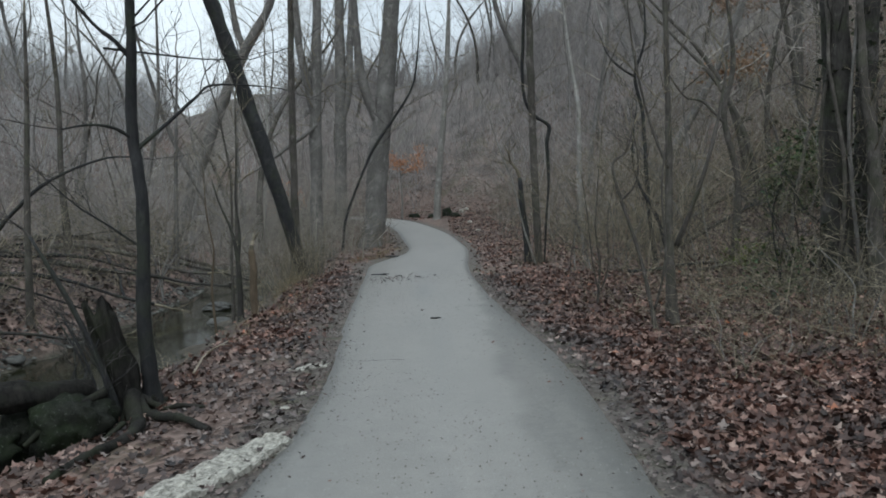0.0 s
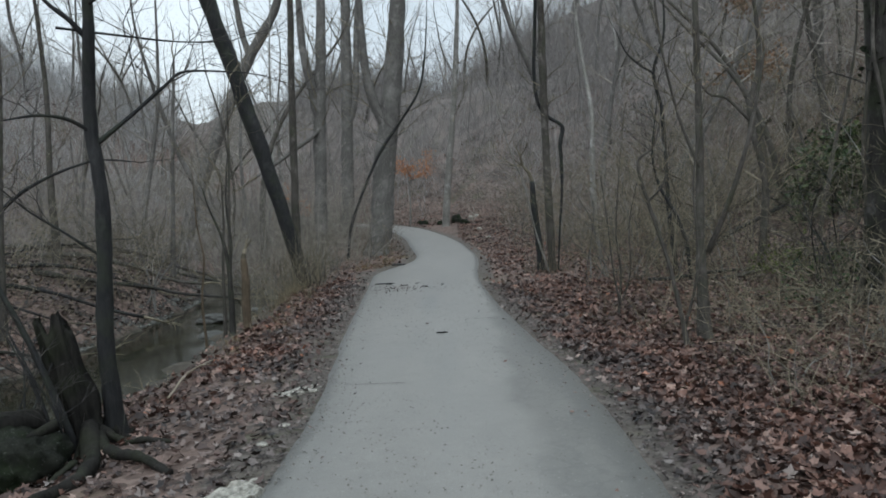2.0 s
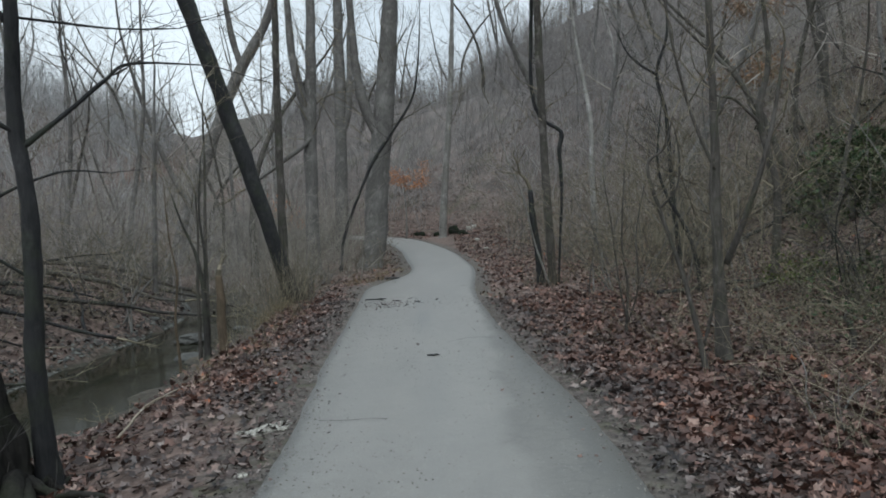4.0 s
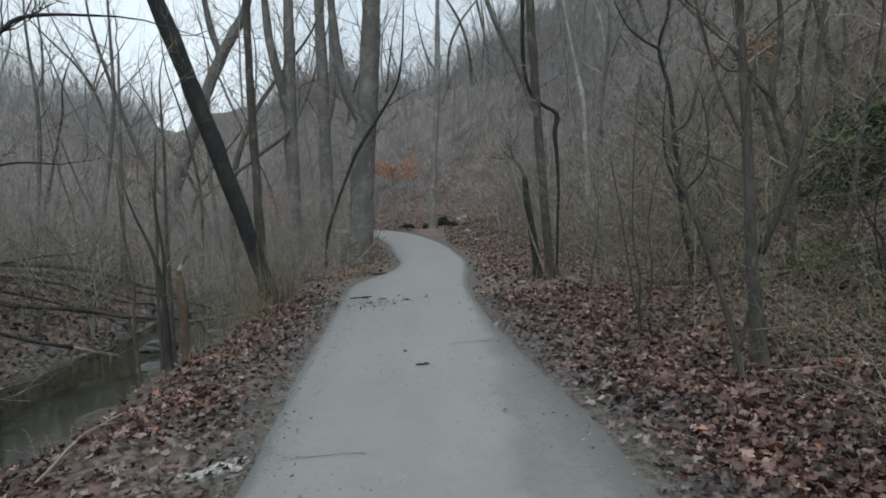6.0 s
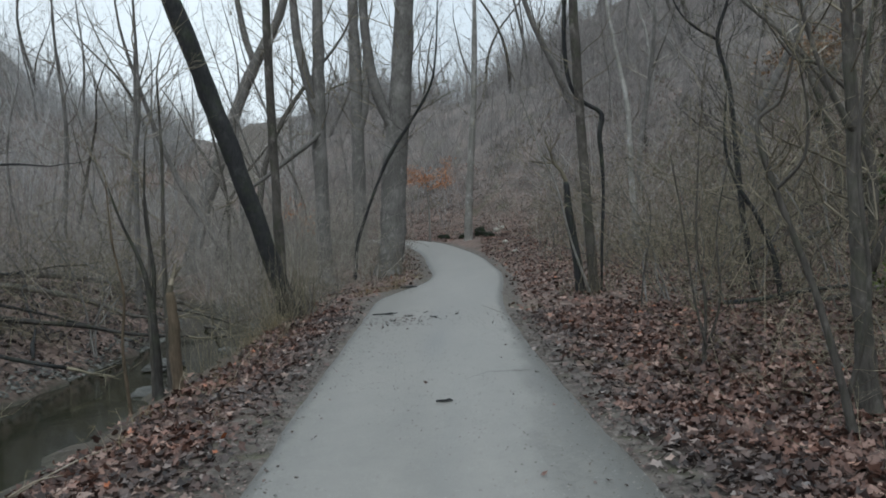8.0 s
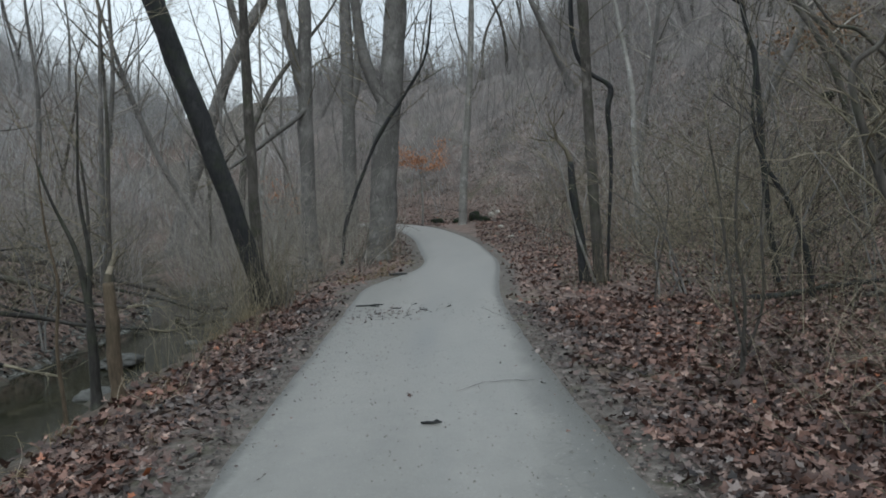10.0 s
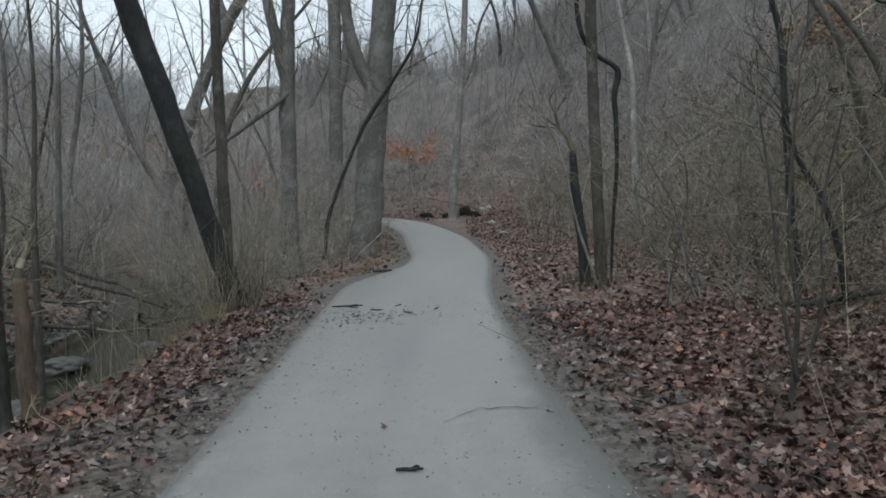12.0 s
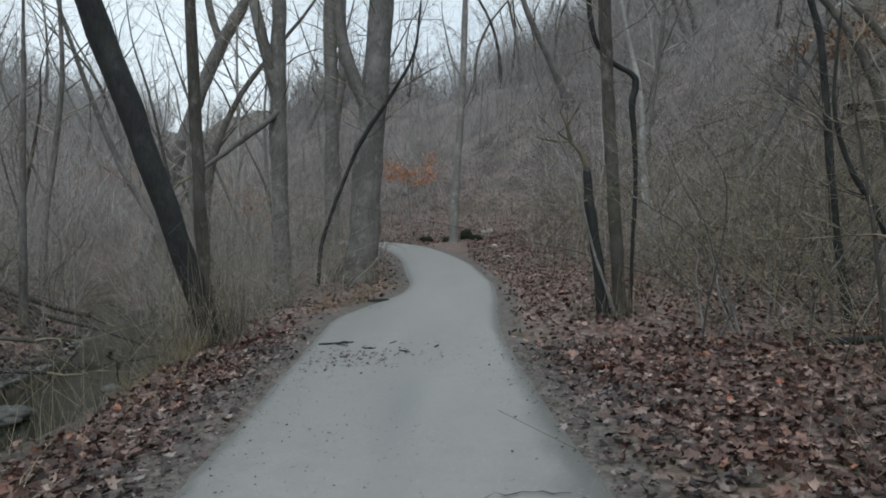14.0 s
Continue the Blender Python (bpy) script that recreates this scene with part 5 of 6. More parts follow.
def sprouts(x, y, n, reach, h, seed, material):
    """A shaggy fringe of thin upright shoots about a trunk's foot."""
    r = random.Random(seed)
    z = ground_at(x, y)
    base = thing("sprout_fringe", x, y, z, "shaggy fringe of thin upright shoots round a trunk's foot", "sprouts", "fringes of shoots")
    segs = []
    for _ in range(n):
        a, q = r.uniform(0, 6.28), reach * r.uniform(0.35, 1.0)
        p = Vector((q * math.cos(a), q * math.sin(a), ground_at(x + q * math.cos(a), y + q * math.sin(a)) - z - 0.04))
        hh, t = h * r.uniform(0.3, 1.0), r.uniform(0.003, 0.008)
        for k in range(3):
            p2 = p + Vector((r.gauss(0, 0.07), r.gauss(0, 0.07), 0.36)) * hh
            segs.append((*p, *p2, t * (1 - 0.27 * k), t * (0.73 - 0.27 * k) + 0.0006))
            p = p2
    tagged(part("spray", sticks("spray", segs, material), base), kind="stuff")


sprouts(-3.42, 18.5, 110, 0.55, 1.5, 901, TWIG)
sprouts(-3.3, 18.4, 50, 0.40, 0.9, 902, TWIG_DARK)
sprouts(-3.7, 19.2, 40, 0.40, 1.1, 903, TWIG)
sprouts(-4.5, 27.1, 60, 0.7, 1.3, 904, TWIG_HAZE)
sprouts(-2.65, 27.8, 110, 0.9, 1.2, 905, TWIG)
sprouts(2.3, 19.0, 70, 0.6, 0.9, 906, TWIG)
sprouts(-2.85, 7.1, 14, 0.35, 0.5, 907, TWIG_DARK)


def grass_tuft(x, y, n, reach, h, seed):
    """A tuft of dry bent grass blades."""
    r = random.Random(seed)
    z = ground_at(x, y)
    base = thing("grass_tuft", x, y, z, "tuft of dry straw-coloured grass on the bank", "grass", "dry grass tufts")
    segs = []
    for _ in range(n):
        a, q = r.uniform(0, 6.28), reach * r.uniform(0, 1)
        px, py = q * math.cos(a), q * math.sin(a)
        p = Vector((px, py, ground_at(x + px, y + py) - z - 0.02))
        d, hh = Vector((r.gauss(0, 0.35), r.gauss(0, 0.35), 1)), h * r.uniform(0.4, 1.0)
        for k in range(3):
            q2 = p + d.normalized() * hh / 3
            segs.append((*p, *q2, 0.0035 - 0.001 * k, 0.0025 - 0.001 * k))
            p, d = q2, d + Vector((r.gauss(0, 0.3), r.gauss(0, 0.3), -0.35))
    tagged(part("spray", sticks("spray", segs, STRAW), base), kind="stuff")


rg = random.Random(77)
for i in range(16):
    y = rg.uniform(10, 20) if i % 2 else rg.uniform(21.5, 27)
    x = (float(np.interp(y, BROW_Y, BROW_X)) + rg.uniform(-0.35, 0.1)) if i % 2 else float(edge_left(y)) - rg.uniform(0.25, 0.9)
    grass_tuft(x, y, 40, 0.28, rg.uniform(0.25, 0.5), 930 + i)
pale_bush = bush_thing(250, 5, 0.95, 0.8, "bush", "small pale bare bush at the edge of the leaves", "bush", BARK_PALE, TWIG, 2, 0.010)
set_first([pale_bush], [(3.02, 7.3, 20, 1.0), (3.7, 11.2, 120, 1.1), (4.4, 8.7, 220, 1.15)])


def wood_proto(seed, h, r, bark, label):
    rng = random.Random(seed)
    pts = [Vector((0, 0, 0))]
    d = Vector((rng.gauss(0, 0.09), rng.gauss(0, 0.09), 1)).normalized()
    for j in range(6):
        d = (d + Vector((rng.gauss(0, 0.13), rng.gauss(0, 0.13), 0.10))).normalized()
        pts.append(pts[-1] + d * h / 6)
    rad = [r * (1 - 0.85 * (j / 6) ** 1.2) for j in range(7)]
    base = thing("bare_tree", 0, 0, -60, label, "tree", "trees of the wood")
    rel = [tuple(p) for p in pts]
    part("trunk", tube("trunk", [(0, 0, -0.4), (0, 0, 0.02), *rel[1:]], [r * 1.5, r * 1.25, *rad[1:]], bark, 9, 0.06, seed, False), base)
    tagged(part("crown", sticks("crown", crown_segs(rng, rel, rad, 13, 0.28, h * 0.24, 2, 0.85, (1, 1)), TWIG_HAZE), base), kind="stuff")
    return base


wood = [wood_proto(300 + i, (11, 14, 9, 16, 12, 7, 13, 10)[i], (0.10, 0.15, 0.07, 0.19, 0.12, 0.05, 0.10, 0.08)[i], (BARK_GREY, BARK_BROWN, BARK_GREY, BARK_GREY, BARK_BROWN, BARK_GREY, BARK_PALE, BARK_BROWN)[i], "tall bare winter tree in the hillside wood") for i in range(8)]
clear = lambda x, y: not (abs(x + 1) < 4.5 and 38 < y < 52) and off_path(x, y, 4.5 if y < 30 else 1.8, 2.2) and dry(x, y)
wt = spots(55, 5, -2, 34, 18, 75, lambda x, y: clear(x, y) and x > 0.12 * y - 8 + (6 if y < 40 else 0) and x < 0.7 * y + 3)
wt += spots(42, 6, -48, -4, 22, 95, lambda x, y: clear(x, y) and x > -0.72 * y - 4)
wt += spots(30, 7, -30, 40, 60, 120, lambda x, y: clear(x, y))
wt += spots(28, 9, -75, -20, 62, 112, lambda x, y: x > -0.75 * y - 3)
wt += spots(26, 10, -25, 60, 75, 130, lambda x, y: x < 0.7 * y)
wt += [(x, y, a, 0.7 * q) for x, y, a, q in spots(20, 28, -15, -5, 27, 44, lambda x, y: clear(x, y) and x < -0.1 * y - 3)]
wt += [(x, y, a, 0.6 * q) for x, y, a, q in spots(9, 8, 8, 16, 10, 24, lambda x, y: clear(x, y))]
set_first(wood, wt, 0.05)


# brush of the far slopes, past counting
def scatter_sticks(places, protos):
    rows = []
    for i, (x, y, a, s) in enumerate(places):
        S = protos[i % len(protos)].copy()
        c, q = math.cos(radians(a)), math.sin(radians(a))
        for o in (0, 3):
            u, v = S[:, o].copy(), S[:, o + 1].copy()
            S[:, o], S[:, o + 1] = s * (c * u - q * v) + x, s * (q * u + c * v) + y
            S[:, o + 2] = s * S[:, o + 2] + ground_at(x, y)
        S[:, 6:] *= s
        rows.append(S)
    return np.concatenate(rows)


def far_proto(seed, stems, h, thick, per_stem, least):
    trunks, out = bush_proto(seed, stems, h, 0.45, 1, thick, per_stem, 4)
    segs = [s for s in out]
    for pts, rad in trunks:
        for a, b, r0, r1 in zip(pts, pts[1:], rad, rad[1:]):
            segs.append((*a, *b, r0, r1))
    S = np.array(segs)
    S[:, 6:] = np.maximum(S[:, 6:], least)
    return S


mid_protos = [far_proto(400 + i, 4, (1.6, 2.2, 2.8, 3.4)[i % 4], 0.010, 9, 0.0024) for i in range(8)]
far_protos = [far_proto(420 + i, 3, (2.4, 3.4, 4.4, 6.0)[i % 4], 0.022, 4, 0.008) for i in range(8)]
mb = spots(215, 11, 1.2, 24, 13, 50, lambda x, y: off_path(x, y, 2.4, 99) and x < 0.66 * y + 1 and math.hypot(x - 9.4, y - 19.6) > 2.9)
lb = spots(170, 12, -30, -6.5, 16, 50, lambda x, y: dry(x, y) and x > -0.70 * y - 1)
lb += spots(130, 14, -9, -2.6, 23, 46, lambda x, y: off_path(x, y, 99, 0.9) and dry(x, y))
# right-hand thicket past 23 m takes the haze-paled twigs
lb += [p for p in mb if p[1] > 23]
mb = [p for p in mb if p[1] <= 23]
fb = spots(150, 13, -40, 50, 46, 100, lambda x, y: off_path(x, y, 1.8, 1.8) and abs(x) < 0.72 * y)
fb += spots(90, 16, -70, -22, 50, 100, lambda x, y: x > -0.75 * y - 3)
fb += spots(180, 17, 4, 45, 26, 80, lambda x, y: x < 0.72 * y)


def slope_stems(n, seed, x0, x1, y0, y1, lo, hi, r0, r1, verge=2.2, wild=0.34):
    """Slender bent stems standing thickly on the slopes."""
    r = np.random.RandomState(seed)
    x, y = r.uniform(x0, x1, n), r.uniform(y0, y1, n)
    far = np.maximum(edge_left(y) - x, x - edge_right(y))
    wet = np.abs(x - np.interp(y, CREEK_Y, CREEK_X)) < np.interp(y, CREEK_Y, CREEK_W) + 0.2
    ok = (np.abs(x) < 0.70 * y + 3) & (far > verge) & ~wet & ~((np.abs(x + 1) < 5) & (y > 38) & (y < 53)) & ~((np.abs(x - 9.6) < 1.8) & (y > 14) & (y < 22))
    x, y = x[ok], y[ok]
    n = len(x)
    z = height(x, y) - 0.1
    hh = lo + (hi - lo) * r.uniform(0, 1, n) ** 2.0
    lean = r.normal(0, wild, (n, 2))
    bend = lean + r.normal(0, 0.16 + wild, (n, 2))
    t = np.clip(r.uniform(r0, r1, n) * (0.7 + 0.1 * hh), 0.003, 0.05)
    ax, ay, az = x + lean[:, 0] * hh * 0.5, y + lean[:, 1] * hh * 0.5, z + hh * 0.5
    bx, by, bz = ax + bend[:, 0] * hh * 0.5, ay + bend[:, 1] * hh * 0.5, z + hh
    low = np.stack([x, y, z, ax, ay, az, t, t * 0.75], -1)
    top = np.stack([ax, ay, az, bx, by, bz, t * 0.75, t * 0.25], -1)
    # a side shoot from each bend
    q = r.normal(0, 0.6, (n, 2)) * hh[:, None] * 0.4
    shoot = np.stack([ax, ay, az, ax + q[:, 0], ay + q[:, 1], az + hh * r.uniform(0.08, 0.4, n), t * 0.5, t * 0.2], -1)
    return np.concatenate([low, top, shoot])


def tangle(n, seed, x0, x1, y0, y1, top):
    """Fine crooked shoots running in all directions through the thicket."""
    r = np.random.RandomState(seed)
    x, y = r.uniform(x0, x1, n), r.uniform(y0, y1, n)
    far = np.maximum(edge_left(y) - x, x - edge_right(y))
    wet = np.abs(x - np.interp(y, CREEK_Y, CREEK_X)) < np.interp(y, CREEK_Y, CREEK_W) + 0.2
    ok = (np.abs(x) < 0.66 * y + 1.5) & (far > 1.6) & ~wet & (np.hypot(x - 9.4, y - 19.6) > 2.9) & (r.uniform(0, 1, n) < 0.55 + 0.45 * wave(0.7 * x, 0.7 * y))
    x, y = x[ok], y[ok]
    n = len(x)
    z = height(x, y) + top * r.uniform(0, 1, n) ** 1.6
    a, l = r.uniform(0, 6.28, n), r.uniform(0.15, 0.6, n)
    t = r.uniform(0.0018, 0.0042, n)
    p, out = np.stack([x, y, z], -1), []
    d = np.stack([np.cos(a), np.sin(a), r.normal(0.25, 0.6, n)], -1)
    for k in range(3):
        d = d + r.normal(0, 0.45, (n, 3))
        q = p + d * l[:, None] / np.linalg.norm(d, axis=1, keepdims=True)
        q[:, 2] = np.maximum(q[:, 2], height(q[:, 0], q[:, 1]))
        out.append(np.concatenate([p, q, (t * (1 - 0.25 * k))[:, None], (t * (0.75 - 0.25 * k) + 0.0004)[:, None]], 1))
        p = q
    return np.concatenate(out)


stems = np.concatenate([slope_stems(6000, 31, 6, 48, 42, 95, 0.8, 4.5, 0.006, 0.014, 2.2, 0.5), slope_stems(700, 41, -30, -1, 52, 74, 2.0, 6.0, 0.010, 0.020), slope_stems(2000, 46, -34, -6, 74, 93, 1.5, 5.0, 0.014, 0.026), slope_stems(9500, 32, -40, 14, 45, 105, 1.0, 5.0, 0.009, 0.02),
                        slope_stems(6000, 33, -72, -18, 45, 105, 1.0, 7.0, 0.010, 0.022), slope_stems(3200, 55, -46, -4, 74, 122, 2.0, 6.5, 0.028, 0.046), slope_stems(900, 35, 0, 34, 55, 92, 3.0, 10.0, 0.010, 0.018), slope_stems(3000, 34, -22, -6, 20, 48, 0.8, 4.0, 0.005, 0.011)])
whips = np.concatenate([slope_stems(900, 37, 2.6, 13, 13, 34, 0.6, 3.5, 0.003, 0.0055, 2.8, 0.65), slope_stems(500, 40, 2.2, 6.5, 6, 13, 0.25, 1.3, 0.0018, 0.0035, 1.2, 0.6), slope_stems(1400, 47, 5, 36, 18, 30, 0.8, 4.5, 0.006, 0.013, 2.2, 0.5),
                        tangle(4200, 42, 3.0, 14, 11, 30, 2.4), tangle(700, 45, 2.6, 6.5, 6.5, 12, 0.8),
                        slope_stems(380, 38, -9.5, -5.6, 9, 22, 0.5, 3.0, 0.0025, 0.005, 2.2, 0.6), slope_stems(420, 39, -4.3, -2.6, 13.5, 20, 0.3, 1.8, 0.002, 0.004, 1.0), tangle(550, 44, -9, -5.6, 8, 18, 1.3)])
low = np.concatenate([slope_stems(1900, 51, 5, 36, 28, 44, 0.8, 4.5, 0.006, 0.013, 2.2, 0.5), slope_stems(900, 36, -12, -2.8, 22, 34, 1.0, 5.5, 0.003, 0.0055, 2.2, 0.5),
                      tangle(2600, 43, -11, -2.8, 22, 32, 2.6)])
tagged(new("undergrowth", sticks("undergrowth", np.concatenate([scatter_sticks(mb, mid_protos), whips]), TWIG)), "tangled thin grey-brown undergrowth along the wood's edge", "undergrowth", kind="stuff")
tagged(new("undergrowth", sticks("undergrowth", np.concatenate([scatter_sticks(lb, mid_protos), low]), TWIG_HAZE)), "tangled thin undergrowth, tinted grey for haze, across the bottomland and slope", "undergrowth", kind="stuff")
# darker twigs mixed in low down to deepen the thicket's tone
tagged(new("undergrowth", sticks("undergrowth", np.concatenate([tangle(900, 48, 4.2, 14, 12.5, 28, 1.5), tangle(1300, 49, -10, -5.6, 9, 23, 0.9), slope_stems(260, 50, 4.5, 12, 13, 26, 0.5, 2.6, 0.004, 0.009, 2.6, 0.8)]), TWIG_DARK)), "dark brushwood low in the thicket", "undergrowth", kind="stuff")
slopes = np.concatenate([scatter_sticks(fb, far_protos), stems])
# deep left brush takes the bluer tint that stands for misty air
misted = (slopes[:, 0] < -0.2 * slopes[:, 1]) & (slopes[:, 1] > 50)
tagged(new("brush", sticks("brush", slopes[~misted], TWIG_FAR_HAZE)), "tangled bare brush covering the slopes, paled for haze", "brush", kind="stuff")
tagged(new("brush", sticks("brush", slopes[misted], TWIG_MIST)), "bare brush on the hills beyond the creek, tinted blue-grey for haze", "brush", kind="stuff")


# ---- leaves ----
def leaf_templates(m, lobe):
    rng = random.Random(9)
    out = []
    for i in range(16):
        rim = []
        wide = rng.uniform(0.55, 0.95)
        curl, fold = rng.uniform(-0.2, 0.9), rng.uniform(0.0, 0.8)
        for j in range(m):
            a = 2 * math.pi * (j + rng.uniform(-0.2, 0.2)) / m
            rr = (0.56 if j % 2 else 0.56 - lobe) * rng.uniform(0.72, 1.22)
            x, y = rr * math.cos(a), rr * math.sin(a) * wide
            rim.append((x, y, curl * x * x + fold * abs(y) * 0.5 + rng.uniform(-0.05, 0.07)))
        out.append(np.array([(0, 0, 0.0), *rim]))
    return np.stack(out)


FINE_LEAF, PLAIN_LEAF = leaf_templates(10, 0.21), leaf_templates(5, 0.12)


def leaf_mesh(name, P, size, seed, material, tilt=0.5, shapes=FINE_LEAF):
    """Many curled leaves in one mesh, at the places P."""
    r = np.random.RandomState(seed)
    n = len(P)
    T = shapes[r.randint(0, len(shapes), n)]
    m = shapes.shape[1] - 1
    fan = np.array([[0, 1 + j, 1 + (j + 1) % m] for j in range(m)])
    s = size * r.uniform(0.55, 1.35, n)[:, None, None]
    a, b, c = r.uniform(0, 2 * np.pi, n), r.normal(0, tilt, n), r.normal(0, tilt, n)
    T = T * s
    x, y, z = T[..., 0], T[..., 1], T[..., 2]
    cb, sb, cc, sc, ca, sa = (f(v)[:, None] for v in (b, c, a) for f in (np.cos, np.sin))
    y, z = y * cb - z * sb, y * sb + z * cb
    x, z = x * cc + z * sc, -x * sc + z * cc
    x, y = x * ca - y * sa, x * sa + y * ca
    V = np.stack([x, y, z], -1) + P[:, None, :]
    F = (np.arange(n) * (m + 1))[:, None, None] + fan[None]
    return mesh_of(name, V.reshape(-1, 3), F.reshape(-1), 3, material)


def litter_places(n, seed, x0, x1, y0, y1, keep, lift=0.012):
    r = np.random.RandomState(seed)
    x, y = r.uniform(x0, x1, n), r.uniform(y0, y1, n)
    off = np.maximum(edge_left(y) - x, x - edge_right(y))
    xc, w = np.interp(y, CREEK_Y, CREEK_X), np.interp(y, CREEK_Y, CREEK_W)
    good = keep(x, y, off, r.uniform(0, 1, n)) & (np.abs(x - xc) > w + 0.05)
    x, y = x[good], y[good]
    return np.stack([x, y, height(x, y) + lift + r.uniform(0, 0.025, len(x))], -1)


def thin_near_path(x, y, off, u):
    return u < smoothstep(0.0, 0.6, off) * 0.96 + 0.04 * (off > 0)


def thin_right(x, y, off, u):
    return u < (smoothstep(0.0, 0.6, off) * 0.96 + 0.04 * (off > 0)) * (1 - 0.7 * smoothstep(4.6, 6.5, x + 0.3 * np.sin(1.7 * y))) * smoothstep(0.3, 2.8, y)


def thin_left(x, y, off, u):
    beyond = np.interp(y, BROW_Y, BROW_X) - x
    return thin_near_path(x, y, off, u) & ((y > 9) | (u < 0.55)) & ((beyond < 0.05) | (y < 9) | (u < 0.05))


P = np.concatenate([litter_places(39000, 1, 0.5, 6.5, 0.3, 17, thin_right), litter_places(21000, 2, -4.2, -1.0, 3, 19, thin_left), litter_places(11000, 10, 1.3, 5.5, 3.0, 11, thin_near_path, 0.02)])
off = np.maximum(edge_left(P[:, 1]) - P[:, 0], P[:, 0] - edge_right(P[:, 1]))
tread = np.where(P[:, 0] < 0, np.where(P[:, 1] < 8.5, 1.35, 0.7), 0.55) + 0.25 * np.sin(2.3 * P[:, 1]) + 0.2 * np.sin(5.7 * P[:, 1] + P[:, 0])
wet = off + np.random.RandomState(77).normal(0, 0.22, len(P)) < tread
tagged(new("wet_leaf_litter", leaf_mesh("wet_leaf_litter", P[wet], 0.068, 6, WET_LEAF, 0.42)), "wet grey trodden leaves beside the path", "leaves", kind="stuff")
P = P[~wet]
litter = tagged(new("leaf_litter", leaf_mesh("leaf_litter", P, 0.080, 1, LEAF, 0.50)), "thick carpet of curled brown fallen leaves", "leaves", kind="stuff")
P = np.concatenate([litter_places(46000, 3, 0.3, 18, 17, 44, thin_near_path), litter_places(9000, 4, -10, -1.0, 19, 42, thin_left), litter_places(16000, 6, 5.5, 15, 3, 19, thin_near_path), litter_places(16000, 61, 1.2, 15, -14, 3.0, thin_near_path), litter_places(7000, 62, -4.2, -1.0, -14, 3.2, thin_near_path), litter_places(22000, 9, -9, 12, 42, 58, thin_near_path)])
tagged(new("far_leaf_litter", leaf_mesh("far_leaf_litter", P, 0.09, 2, LEAF, 0.5, PLAIN_LEAF)), "brown fallen leaves covering the banks and slope", "leaves", kind="stuff")

P = litter_places(16000, 5, -12, -5.2, 5, 22, thin_near_path)
tagged(new("bank_leaf_litter", leaf_mesh("bank_leaf_litter", P, 0.085, 12, DIM_LEAF, 0.5, PLAIN_LEAF)), "dark leaves covering the far creek bank", "leaves", kind="stuff")

# single leaves close to the path
shared = [leaf_mesh("leaf", np.zeros((1, 3)), 0.075, 70 + i, LEAF, 0.25) for i in range(12)]
NEAR = np.concatenate([litter_places(330, 7, 1.2, 3.6, 2.5, 14, lambda x, y, off, u: off > 0.15, 0.03), litter_places(220, 8, -2.6, -1.2, 3, 16, lambda x, y, off, u: off > 0.15, 0.03)])[:290]
rl = random.Random(21)
for i, (x, y, z) in enumerate(NEAR):
    ob = part("leaf", shared[i % 12], litter)
    ob.matrix_basis = pose(x, y, z, rl.gauss(0, 14), rl.gauss(0, 14), rl.uniform(0, 360)) @ Matrix.Scale(rl.uniform(0.8, 1.4), 4)
for i in range(14):
    y = rl.uniform(5, 24)
    x = float(edge_left(y)) + rl.uniform(0.05, 1.0) * (float(edge_right(y)) - float(edge_left(y)))
    ob = part("leaf", shared[i % 12], litter)
    ob.matrix_basis = pose(x, y, path_z(x, y) + 0.012, 0, 0, rl.uniform(0, 360)) @ Matrix.Scale(rl.uniform(0.4, 0.8), 4)
P = np.array([(-1.2 + 0.42 * rl.gauss(0, 1), 16.3 + 0.45 * rl.gauss(0, 1)) for _ in range(300)])
P = np.stack([P[:, 0], P[:, 1], grade(P[:, 1]) + 0.034], -1)
tagged(new("leaf_scraps", leaf_mesh("leaf_scraps", P, 0.036, 5, WET_LEAF, 0.2)), "dark scraps of leaf and bark strewn on the path", "leaves", kind="stuff")


def pebbles(n, seed):
    r = np.random.RandomState(seed)
    y = 2.0 + 16 * r.uniform(0, 1, n) ** 1.5
    k = r.beta(0.6, 0.6, n)
    x = edge_left(y) + 0.03 + (edge_right(y) - edge_left(y) - 0.06) * k
    s = r.uniform(0.003, 0.010, n)[:, None, None]
    shape = np.array([(1, 0, 0), (-0.4, 0.9, 0), (-0.6, -0.8, 0), (0.1, 0, 0.9)])[None] * r.uniform(0.6, 1.4, (n, 4, 3))
    a = r.uniform(0, 6.28, n)[:, None]
    V = shape * s
    V = np.stack([V[..., 0] * np.cos(a) - V[..., 1] * np.sin(a), V[..., 0] * np.sin(a) + V[..., 1] * np.cos(a), V[..., 2]], -1)
    z = grade(y) + 0.012 + 0.012 * (1 - (2 * k - 1) ** 2)
    V = V + np.stack([x, y, z], -1)[:, None, :]
    F = (np.arange(n) * 4)[:, None, None] + np.array([[0, 1, 3], [1, 2, 3], [2, 0, 3]])[None]
    return mesh_of("gravel", V.reshape(-1, 3), F.reshape(-1), 3, PEBBLE)


tagged(new("gravel", pebbles(5000, 3)), "loose fine grey gravel grains on the path", "gravel", kind="stuff")


